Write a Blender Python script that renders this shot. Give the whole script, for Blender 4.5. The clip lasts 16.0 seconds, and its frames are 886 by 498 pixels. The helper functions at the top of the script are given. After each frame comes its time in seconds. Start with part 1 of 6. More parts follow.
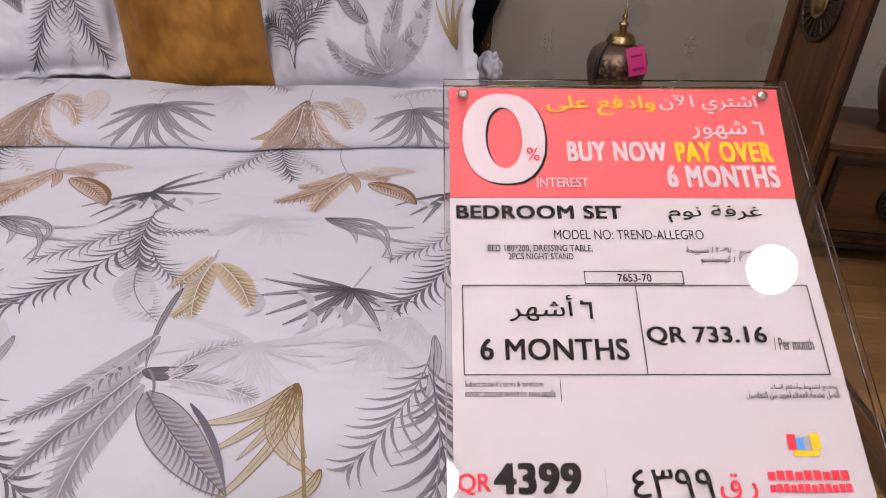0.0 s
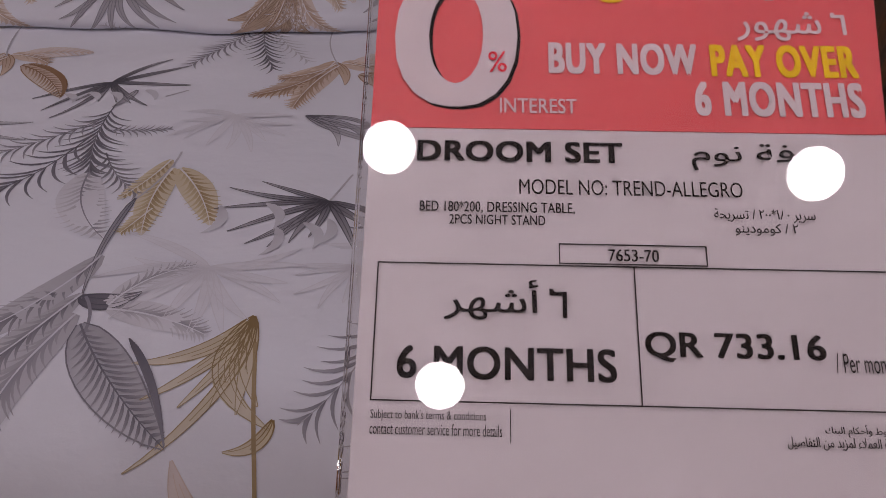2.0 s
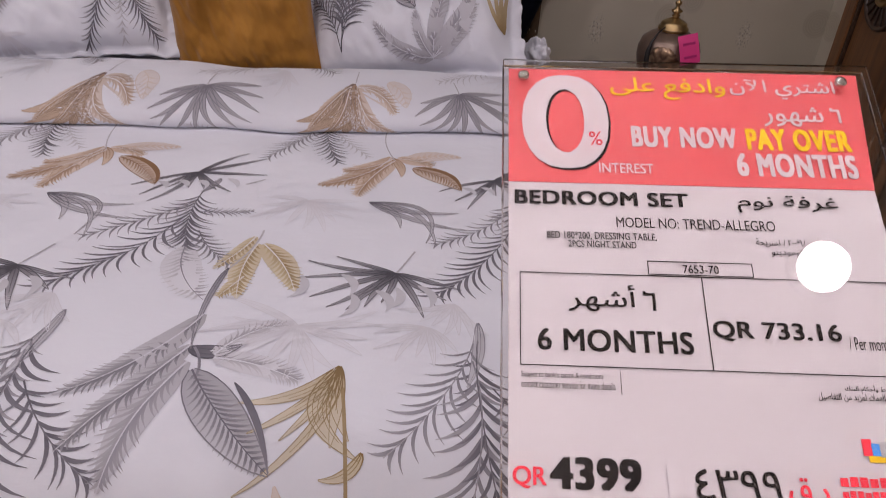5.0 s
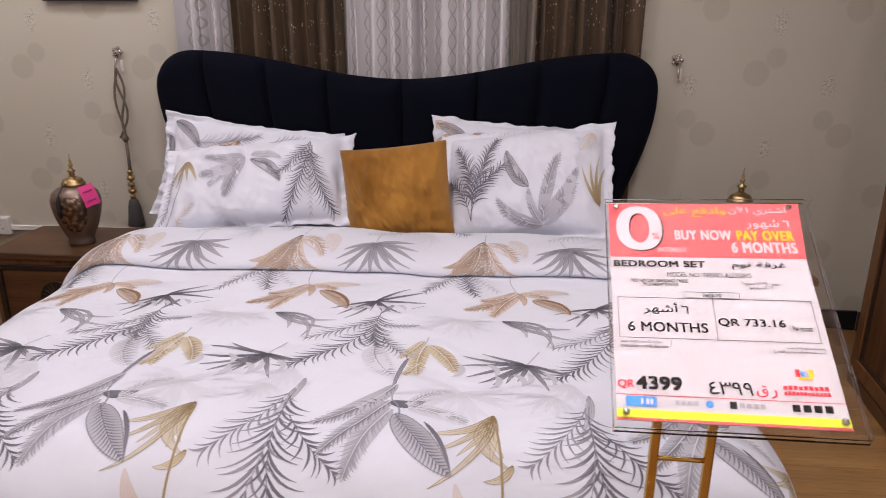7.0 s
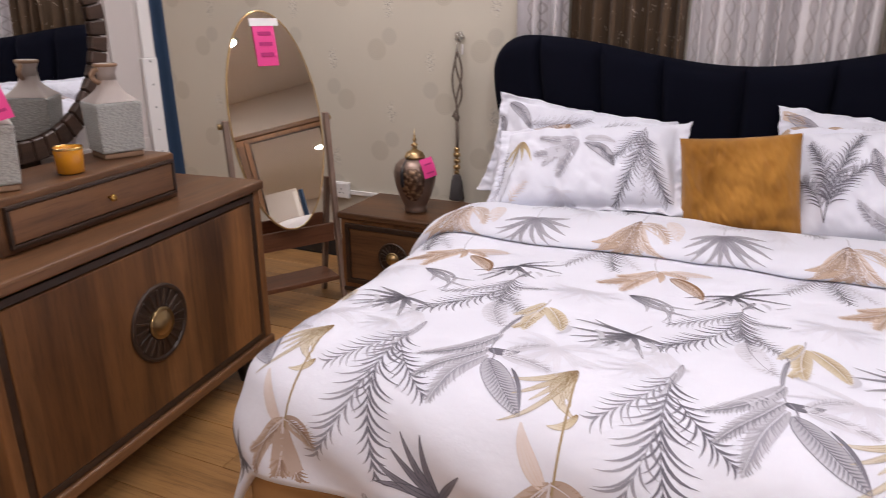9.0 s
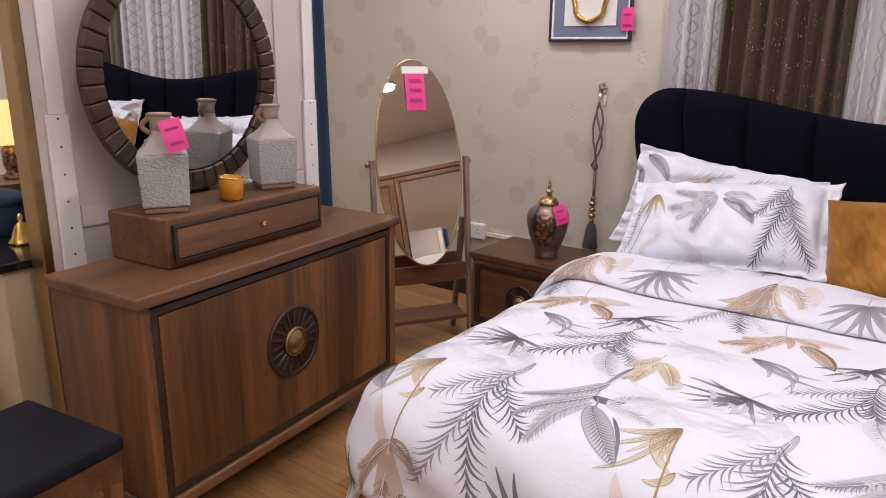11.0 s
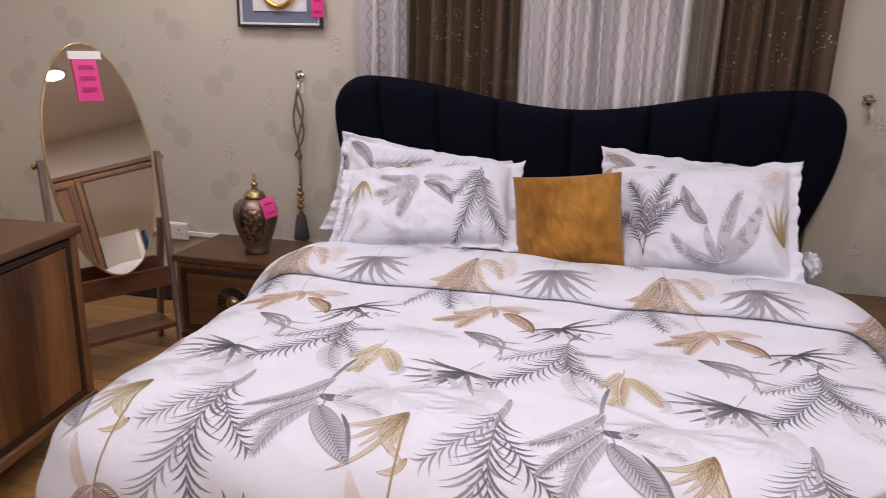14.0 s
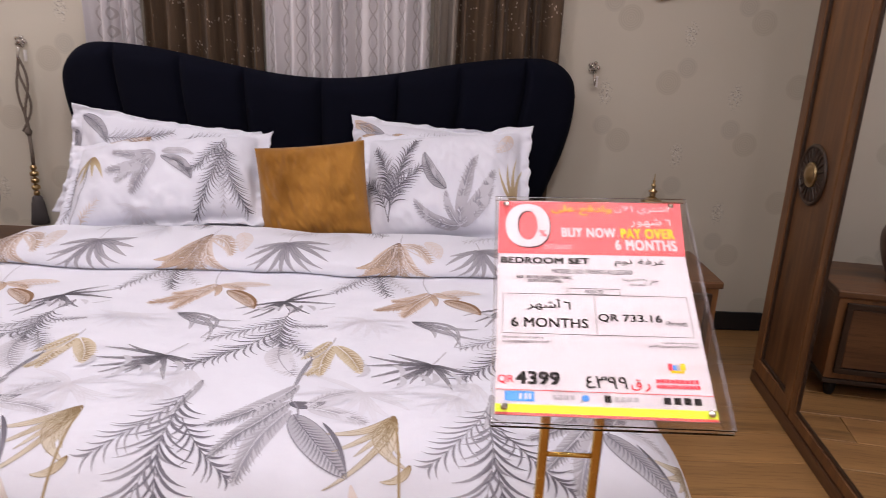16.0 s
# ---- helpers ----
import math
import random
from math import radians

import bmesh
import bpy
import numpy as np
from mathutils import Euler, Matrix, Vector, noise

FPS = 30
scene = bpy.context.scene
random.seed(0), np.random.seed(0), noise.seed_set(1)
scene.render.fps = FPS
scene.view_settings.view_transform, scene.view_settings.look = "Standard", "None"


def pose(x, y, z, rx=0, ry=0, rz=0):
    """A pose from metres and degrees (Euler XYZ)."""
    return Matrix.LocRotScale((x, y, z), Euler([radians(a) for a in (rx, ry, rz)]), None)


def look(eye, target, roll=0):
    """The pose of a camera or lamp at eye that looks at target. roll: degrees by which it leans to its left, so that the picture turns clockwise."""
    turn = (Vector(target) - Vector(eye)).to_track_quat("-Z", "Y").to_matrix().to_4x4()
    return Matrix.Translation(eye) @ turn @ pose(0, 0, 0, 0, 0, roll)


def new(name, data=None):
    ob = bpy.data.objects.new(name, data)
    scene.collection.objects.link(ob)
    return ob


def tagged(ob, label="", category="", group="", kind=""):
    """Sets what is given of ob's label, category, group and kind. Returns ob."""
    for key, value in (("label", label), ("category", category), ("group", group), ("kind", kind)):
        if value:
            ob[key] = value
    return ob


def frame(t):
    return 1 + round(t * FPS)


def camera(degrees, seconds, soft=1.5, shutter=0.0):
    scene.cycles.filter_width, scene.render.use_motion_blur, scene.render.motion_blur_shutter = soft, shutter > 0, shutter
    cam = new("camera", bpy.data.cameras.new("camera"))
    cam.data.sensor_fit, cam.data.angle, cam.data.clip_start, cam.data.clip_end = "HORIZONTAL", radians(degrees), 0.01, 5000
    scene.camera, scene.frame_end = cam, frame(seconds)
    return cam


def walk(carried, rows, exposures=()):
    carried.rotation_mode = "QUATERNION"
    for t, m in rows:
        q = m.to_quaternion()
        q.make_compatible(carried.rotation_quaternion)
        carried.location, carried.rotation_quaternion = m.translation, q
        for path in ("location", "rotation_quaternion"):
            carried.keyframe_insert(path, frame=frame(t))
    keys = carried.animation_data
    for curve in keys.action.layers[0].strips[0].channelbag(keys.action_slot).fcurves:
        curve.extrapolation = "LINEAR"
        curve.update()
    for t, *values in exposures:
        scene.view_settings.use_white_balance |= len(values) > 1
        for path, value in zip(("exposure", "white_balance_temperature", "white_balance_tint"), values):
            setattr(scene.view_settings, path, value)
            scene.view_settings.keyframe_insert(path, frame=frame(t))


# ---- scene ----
cam = camera(63.7, 16.0, soft=0.6, shutter=0.25)
PATH = [
    (0, (0.535, -2.776, 1.335), (0.755, -1.078, 0.301), 3.5),
    (0.5, (0.569, -2.69, 1.313), (0.75, -1.069, 0.155), 4.6),
    (1, (0.592, -2.637, 1.292), (0.701, -1.079, 0.042), 3.2),
    (1.5, (0.603, -2.617, 1.284), (0.743, -1.096, -0.007), 3.3),
    (2, (0.611, -2.621, 1.283), (0.751, -1.107, -0.016), 3.3),
    (2.5, (0.617, -2.628, 1.285), (0.753, -1.109, -0.01), 2.9),
    (3, (0.619, -2.635, 1.288), (0.739, -1.108, 0.002), 2.5),
    (3.2, (0.62, -2.637, 1.289), (0.75, -1.109, 0.006), 2.7),
    (5.3, (0.499, -2.801, 1.344), (0.614, -1.054, 0.377), 3.2),
    (5.5, (0.488, -2.828, 1.359), (0.592, -1.042, 0.465), 2.8),
    (6, (0.485, -2.942, 1.378), (0.493, -1.116, 0.563), 1.9),
    (6.5, (0.486, -3.155, 1.393), (0.415, -1.278, 0.707), 1.4),
    (7, (0.438, -3.285, 1.416), (0.286, -1.389, 0.797), 0.2),
    (7.5, (0.32, -3.325, 1.414), (0.121, -1.476, 0.679), -1.7),
    (8, (0.24, -3.352, 1.415), (0.043, -1.492, 0.708), -0.3),
    (8.5, (0.176, -3.368, 1.411), (-0.273, -1.553, 0.699), -0.2),
    (9, (0.128, -3.382, 1.394), (-0.667, -1.662, 0.752), -0.3),
    (9.5, (0.119, -3.405, 1.397), (-0.973, -1.828, 0.831), 0.1),
    (9.7, (0.133, -3.411, 1.397), (-1.072, -1.908, 0.859), 0.3),
    (11.8, (0.236, -3.389, 1.411), (-0.764, -1.735, 0.898), 1.3),
    (12, (0.224, -3.383, 1.406), (-0.696, -1.685, 0.886), 1.5),
    (12.5, (0.2, -3.366, 1.402), (-0.587, -1.612, 0.85), 1.6),
    (13, (0.179, -3.35, 1.402), (-0.529, -1.559, 0.862), 1.6),
    (13.5, (0.174, -3.341, 1.399), (-0.436, -1.512, 0.868), 1.5),
    (14, (0.194, -3.337, 1.402), (-0.248, -1.463, 0.86), 1.5),
    (14.5, (0.227, -3.316, 1.398), (0.009, -1.412, 0.828), 1.6),
    (15, (0.265, -3.31, 1.403), (0.143, -1.4, 0.823), 1.5),
    (15.5, (0.364, -3.295, 1.407), (0.292, -1.376, 0.847), 1.1),
    (16, (0.505, -3.275, 1.402), (0.535, -1.369, 0.799), 2.3),
]
STOPS = [(0.0, -0.46, 6500, 7), (0.5, -0.72, 6500, 8), (1.0, -1.10, 6500, 13), (1.5, -1.45, 6500, 15), (2.5, -1.68, 6500, 16), (3.2, -1.70, 6500, 16), (4.4, -1.00, 6500, 12),
         (5.3, -0.60, 6500, 8), (6.0, -0.36, 6450, 7), (7.0, -0.13, 6400, 6), (8.0, -0.06, 6350, 5), (9.5, 0.16, 6350, 5), (12.0, 0.12, 6350, 6), (13.0, -0.06, 6350, 6), (15.5, -0.06, 6450, 8), (16.0, -0.04, 6450, 8)]
walk(cam, [(t, look(eye, target, roll)) for t, eye, target, roll in PATH], STOPS)

# ---------------------------------------------------------------- light
world = bpy.data.worlds.new("world")
scene.world = world
world.use_nodes = True
world.node_tree.nodes["Background"].inputs["Color"].default_value = (1.0, 0.90, 0.94, 1)
world.node_tree.nodes["Background"].inputs["Strength"].default_value = 0.12

CEIL = 2.8
# x, y and power in watts of each ceiling downlight
# The first three and (1.10, -1.52) follow reflections; the others are added fill lamps.
DOWNLIGHTS = [(0.355, -2.44, 5.4), (1.55, -2.59, 5.4), (0.45, -3.183, 5.4), (-0.80, -2.55, 4.8), (-1.35, -0.82, 7.6), (1.10, -1.52, 8.2), (-1.85, -0.66, 7.6), (-0.25, -1.45, 8.2),
              (-2.6, -3.2, 6.0), (-0.7, -5.2, 7.5), (1.6, -5.4, 7.5), (0.5, -4.3, 6.5), (-2.0, -4.3, 6.5), (-3.7, -1.6, 9.0), (-3.7, -4.2, 9.0)]


# ---------------------------------------------------------------- materials
def nodes_of(name):
    m = bpy.data.materials.new(name)
    m.use_nodes = True
    nt = m.node_tree
    return m, nt, nt.nodes["Principled BSDF"]


def link(nt, a, b):
    nt.links.new(a, b)


def math_node(nt, op, a, b=None, c=None):
    n = nt.nodes.new("ShaderNodeMath")
    n.operation = op
    for i, v in enumerate((a, b, c)):
        if v is None:
            continue
        if isinstance(v, (int, float)):
            n.inputs[i].default_value = v
        else:
            link(nt, v, n.inputs[i])
    return n.outputs[0]


def mix_color(nt, fac, a, b, kind="MIX"):
    n = nt.nodes.new("ShaderNodeMix")
    n.data_type, n.blend_type = "RGBA", kind
    for sock, v in ((n.inputs[0], fac), (n.inputs[6], a), (n.inputs[7], b)):
        if isinstance(v, (int, float)):
            sock.default_value = v
        elif isinstance(v, tuple):
            sock.default_value = (*v, 1) if len(v) == 3 else v
        else:
            link(nt, v, sock)
    return n.outputs[2]


def coords(nt, scale=(1, 1, 1), rot=(0, 0, 0)):
    tc = nt.nodes.new("ShaderNodeTexCoord")
    mp = nt.nodes.new("ShaderNodeMapping")
    mp.inputs["Scale"].default_value = scale
    mp.inputs["Rotation"].default_value = rot
    link(nt, tc.outputs["Object"], mp.inputs["Vector"])
    return mp.outputs[0]


def noise_tex(nt, vec, scale, detail=4, rough=0.55):
    n = nt.nodes.new("ShaderNodeTexNoise")
    n.inputs["Scale"].default_value, n.inputs["Detail"].default_value, n.inputs["Roughness"].default_value = scale, detail, rough
    if vec is not None:
        link(nt, vec, n.inputs["Vector"])
    return n.outputs["Fac"]


def ramp(nt, fac, stops):
    n = nt.nodes.new("ShaderNodeValToRGB")
    cr = n.color_ramp
    while len(cr.elements) < len(stops):
        cr.elements.new(0.5)
    for e, (p, c) in zip(cr.elements, stops):
        e.position, e.color = p, (*c, 1) if len(c) == 3 else c
    link(nt, fac, n.inputs[0])
    return n.outputs[0]


def bump(nt, bsdf, height, strength=0.2, dist=0.002):
    b = nt.nodes.new("ShaderNodeBump")
    b.inputs["Strength"].default_value, b.inputs["Distance"].default_value = strength, dist
    link(nt, height, b.inputs["Height"])
    link(nt, b.outputs[0], bsdf.inputs["Normal"])


def plain(name, color, rough=0.5, metal=0.0, vary=0.12, scale=8.0, fine=120.0, bumpy=0.08, spec=0.5, sheen=0.0, coat=0.0):
    """A painted, metal or cloth surface with blotches at two scales."""
    m, nt, b = nodes_of(name)
    v = coords(nt)
    n1, n2 = noise_tex(nt, v, scale), noise_tex(nt, v, fine, 2)
    dark = tuple(c * (1 - vary) for c in color)
    lite = tuple(min(1, c * (1 + vary * 0.6)) for c in color)
    base = mix_color(nt, n1, dark, lite)
    base = mix_color(nt, math_node(nt, "MULTIPLY", n2, 0.35 * vary * 4), base, tuple(c * 0.8 for c in color))
    link(nt, base, b.inputs["Base Color"])
    b.inputs["Metallic"].default_value = metal
    link(nt, math_node(nt, "MULTIPLY_ADD", n1, 0.16, rough - 0.08), b.inputs["Roughness"])
    b.inputs["Specular IOR Level"].default_value = spec
    b.inputs["Sheen Weight"].default_value = sheen
    b.inputs["Coat Weight"].default_value = coat
    if bumpy:
        bump(nt, b, n2, bumpy, 0.001)
    return m


def wood(name, light, dark, axis="z", rough=0.5, grain=1.0, boards=0.0):
    """Oak-like grain running along one axis, with broad streaks, knots and fine pores."""
    m, nt, b = nodes_of(name)
    k = {"x": (0.6, 9, 9), "y": (9, 0.6, 9), "z": (9, 9, 0.6)}[axis]
    v = coords(nt, k)
    info = nt.nodes.new("ShaderNodeObjectInfo")
    sh = nt.nodes.new("ShaderNodeVectorMath")
    sh.operation = "ADD"
    comb = nt.nodes.new("ShaderNodeCombineXYZ")
    for i in range(3):
        link(nt, math_node(nt, "MULTIPLY", info.outputs["Random"], 17.0 + 5 * i), comb.inputs[i])
    link(nt, v, sh.inputs[0])
    link(nt, comb.outputs[0], sh.inputs[1])
    v = sh.outputs[0]
    broad = noise_tex(nt, v, 0.7 * grain, 5, 0.6)
    streak = noise_tex(nt, v, 2.6 * grain, 6, 0.7)
    fine = noise_tex(nt, v, 14.0 * grain, 4, 0.7)
    mid = tuple((a + c) / 2 for a, c in zip(light, dark))
    c1 = ramp(nt, broad, [(0.36, dark), (0.48, mid), (0.58, light)])
    c2 = ramp(nt, streak, [(0.35, tuple(c * 0.62 for c in dark)), (0.5, mid), (0.7, light)])
    base = mix_color(nt, 0.45, c1, c2)
    pores = ramp(nt, fine, [(0.32, (0.45, 0.42, 0.4)), (0.5, (1, 1, 1))])
    base = mix_color(nt, 0.55, base, pores, "MULTIPLY")
    kv = coords(nt, {"x": (1.4, 4, 4), "y": (4, 1.4, 4), "z": (4, 4, 1.4)}[axis])
    vo = nt.nodes.new("ShaderNodeTexVoronoi")
    vo.inputs["Scale"].default_value = 1.15
    link(nt, kv, vo.inputs["Vector"])
    knot = ramp(nt, vo.outputs["Distance"], [(0.03, (0.25, 0.2, 0.17)), (0.13, (1, 1, 1))])
    base = mix_color(nt, 0.8, base, knot, "MULTIPLY")
    if boards:
        sp = nt.nodes.new("ShaderNodeSeparateXYZ")
        link(nt, coords(nt), sp.inputs[0])
        cell = math_node(nt, "FLOOR", math_node(nt, "DIVIDE", sp.outputs["Y" if axis == "x" else "X"], boards))
        wn = nt.nodes.new("ShaderNodeTexWhiteNoise")
        wn.noise_dimensions = "1D"
        link(nt, cell, wn.inputs["W"])
        tone = ramp(nt, wn.outputs["Value"], [(0.0, (0.55, 0.50, 0.46)), (0.5, (0.95, 0.95, 0.95)), (1.0, (1.3, 1.26, 1.18))])
        base = mix_color(nt, 1.0, base, tone, "MULTIPLY")
    tone2 = ramp(nt, info.outputs["Random"], [(0.0, (0.82, 0.80, 0.78)), (1.0, (1.15, 1.12, 1.1))])
    base = mix_color(nt, 1.0, base, tone2, "MULTIPLY")
    link(nt, base, b.inputs["Base Color"])
    link(nt, math_node(nt, "MULTIPLY_ADD", streak, 0.2, rough - 0.1), b.inputs["Roughness"])
    bump(nt, b, fine, 0.12, 0.001)
    return m


def cloth(name, color, weave=900.0, rough=0.85, sheen=0.15, ink=False, crease=0.25, blot=0.05):
    """Woven fabric; with ink the printed colour comes from the mesh."""
    m, nt, b = nodes_of(name)
    v = coords(nt)
    big, small = noise_tex(nt, v, 5.0, 5), noise_tex(nt, v, weave, 1)
    if ink:
        at = nt.nodes.new("ShaderNodeAttribute")
        at.attribute_name = "ink"
        base = at.outputs["Color"]
    else:
        base = mix_color(nt, big, tuple(c * (1 - blot) for c in color), color)
    base = mix_color(nt, math_node(nt, "MULTIPLY", small, 0.10), base, (0.35, 0.33, 0.36))
    link(nt, base, b.inputs["Base Color"])
    b.inputs["Roughness"].default_value = rough
    b.inputs["Sheen Weight"].default_value = sheen
    b.inputs["Specular IOR Level"].default_value = 0.25
    if crease:
        w = noise_tex(nt, coords(nt, (1, 1.6, 1)), 7.0, 6, 0.5)
        bump(nt, b, w, crease, 0.012)
    return m


def velvet(name, dark, light):
    """Pile cloth with brushed patches that lie light and dark."""
    m, nt, b = nodes_of(name)
    n1 = noise_tex(nt, coords(nt, (1.5, 1, 0.7)), 4.5, 4, 0.5)
    n2 = noise_tex(nt, coords(nt), 420.0, 2)
    base = ramp(nt, n1, [(0.36, blend3(dark, light, 0.05)), (0.48, blend3(dark, light, 0.55)), (0.60, light)])
    base = mix_color(nt, math_node(nt, "MULTIPLY", n2, 0.3), base, dark)
    link(nt, base, b.inputs["Base Color"])
    b.inputs["Roughness"].default_value, b.inputs["Sheen Weight"].default_value, b.inputs["Specular IOR Level"].default_value = 0.9, 0.2, 0.15
    bump(nt, b, n2, 0.25, 0.001)
    return m


def blend3(a, b, t):
    return tuple(x + (y - x) * t for x, y in zip(a, b))


def trellis(name, color, line):
    """Pale curtain cloth woven with an ogee trellis."""
    m, nt, b = nodes_of(name)
    sp = nt.nodes.new("ShaderNodeSeparateXYZ")
    link(nt, coords(nt), sp.inputs[0])
    wob = math_node(nt, "MULTIPLY", math_node(nt, "SINE", math_node(nt, "MULTIPLY", sp.outputs["Z"], 2 * math.pi / 0.15)), 0.24)
    xs = math_node(nt, "DIVIDE", sp.outputs["X"], 0.062)
    hit = None
    for sg in (1.0, -1.0):
        f = math_node(nt, "FRACT", math_node(nt, "ADD", math_node(nt, "MULTIPLY_ADD", wob, sg, xs), 50.0))
        l = math_node(nt, "LESS_THAN", math_node(nt, "ABSOLUTE", math_node(nt, "SUBTRACT", f, 0.5)), 0.045)
        hit = l if hit is None else math_node(nt, "MAXIMUM", hit, l)
    n1, n2 = noise_tex(nt, coords(nt), 4.0), noise_tex(nt, coords(nt, (1, 1, 0.2)), 300.0, 2)
    base = mix_color(nt, n1, tuple(c * 0.85 for c in color), color)
    base = mix_color(nt, math_node(nt, "MULTIPLY", hit, 0.6), base, line)
    base = mix_color(nt, math_node(nt, "MULTIPLY", n2, 0.2), base, line)
    link(nt, base, b.inputs["Base Color"])
    b.inputs["Roughness"].default_value, b.inputs["Sheen Weight"].default_value = 0.7, 0.1
    bump(nt, b, hit, 0.2, 0.001)
    return m


def glitter_cloth(name, color, fleck):
    """Brown chenille with rows of pale flecks."""
    m, nt, b = nodes_of(name)
    v = coords(nt, (1, 1, 0.45))
    vo = nt.nodes.new("ShaderNodeTexVoronoi")
    vo.inputs["Scale"].default_value = 95.0
    link(nt, v, vo.inputs["Vector"])
    big = noise_tex(nt, coords(nt), 14.0, 3)
    dots = math_node(nt, "MULTIPLY", math_node(nt, "LESS_THAN", vo.outputs["Distance"], 0.20), math_node(nt, "GREATER_THAN", big, 0.55))
    slub = noise_tex(nt, coords(nt, (1, 1, 0.08)), 160.0, 3)
    base = mix_color(nt, slub, tuple(c * 0.55 for c in color), tuple(c * 1.3 for c in color))
    base = mix_color(nt, dots, base, fleck)
    link(nt, base, b.inputs["Base Color"])
    b.inputs["Roughness"].default_value, b.inputs["Sheen Weight"].default_value = 0.8, 0.06
    bump(nt, b, slub, 0.3, 0.002)
    return m


def metal_mat(name, color, rough=0.25, hammered=0.0):
    m, nt, b = nodes_of(name)
    v = coords(nt)
    n = noise_tex(nt, v, 35.0, 3)
    link(nt, mix_color(nt, n, tuple(c * 0.8 for c in color), color), b.inputs["Base Color"])
    b.inputs["Metallic"].default_value = 1.0
    link(nt, math_node(nt, "MULTIPLY_ADD", n, 0.2, rough - 0.1), b.inputs["Roughness"])
    if hammered:
        vo = nt.nodes.new("ShaderNodeTexVoronoi")
        vo.inputs["Scale"].default_value = hammered
        link(nt, v, vo.inputs["Vector"])
        bump(nt, b, vo.outputs["Distance"], 0.5, 0.003)
    return m


def glow(name, color, strength):
    m, nt, b = nodes_of(name)
    b.inputs["Base Color"].default_value = (*color, 1)
    b.inputs["Emission Color"].default_value = (*color, 1)
    b.inputs["Emission Strength"].default_value = strength
    return m


def mirror_mat(name, tint, rough=0.01):
    m, nt, b = nodes_of(name)
    b.inputs["Base Color"].default_value = (*tint, 1)
    b.inputs["Metallic"].default_value, b.inputs["Roughness"].default_value = 1.0, rough
    return m


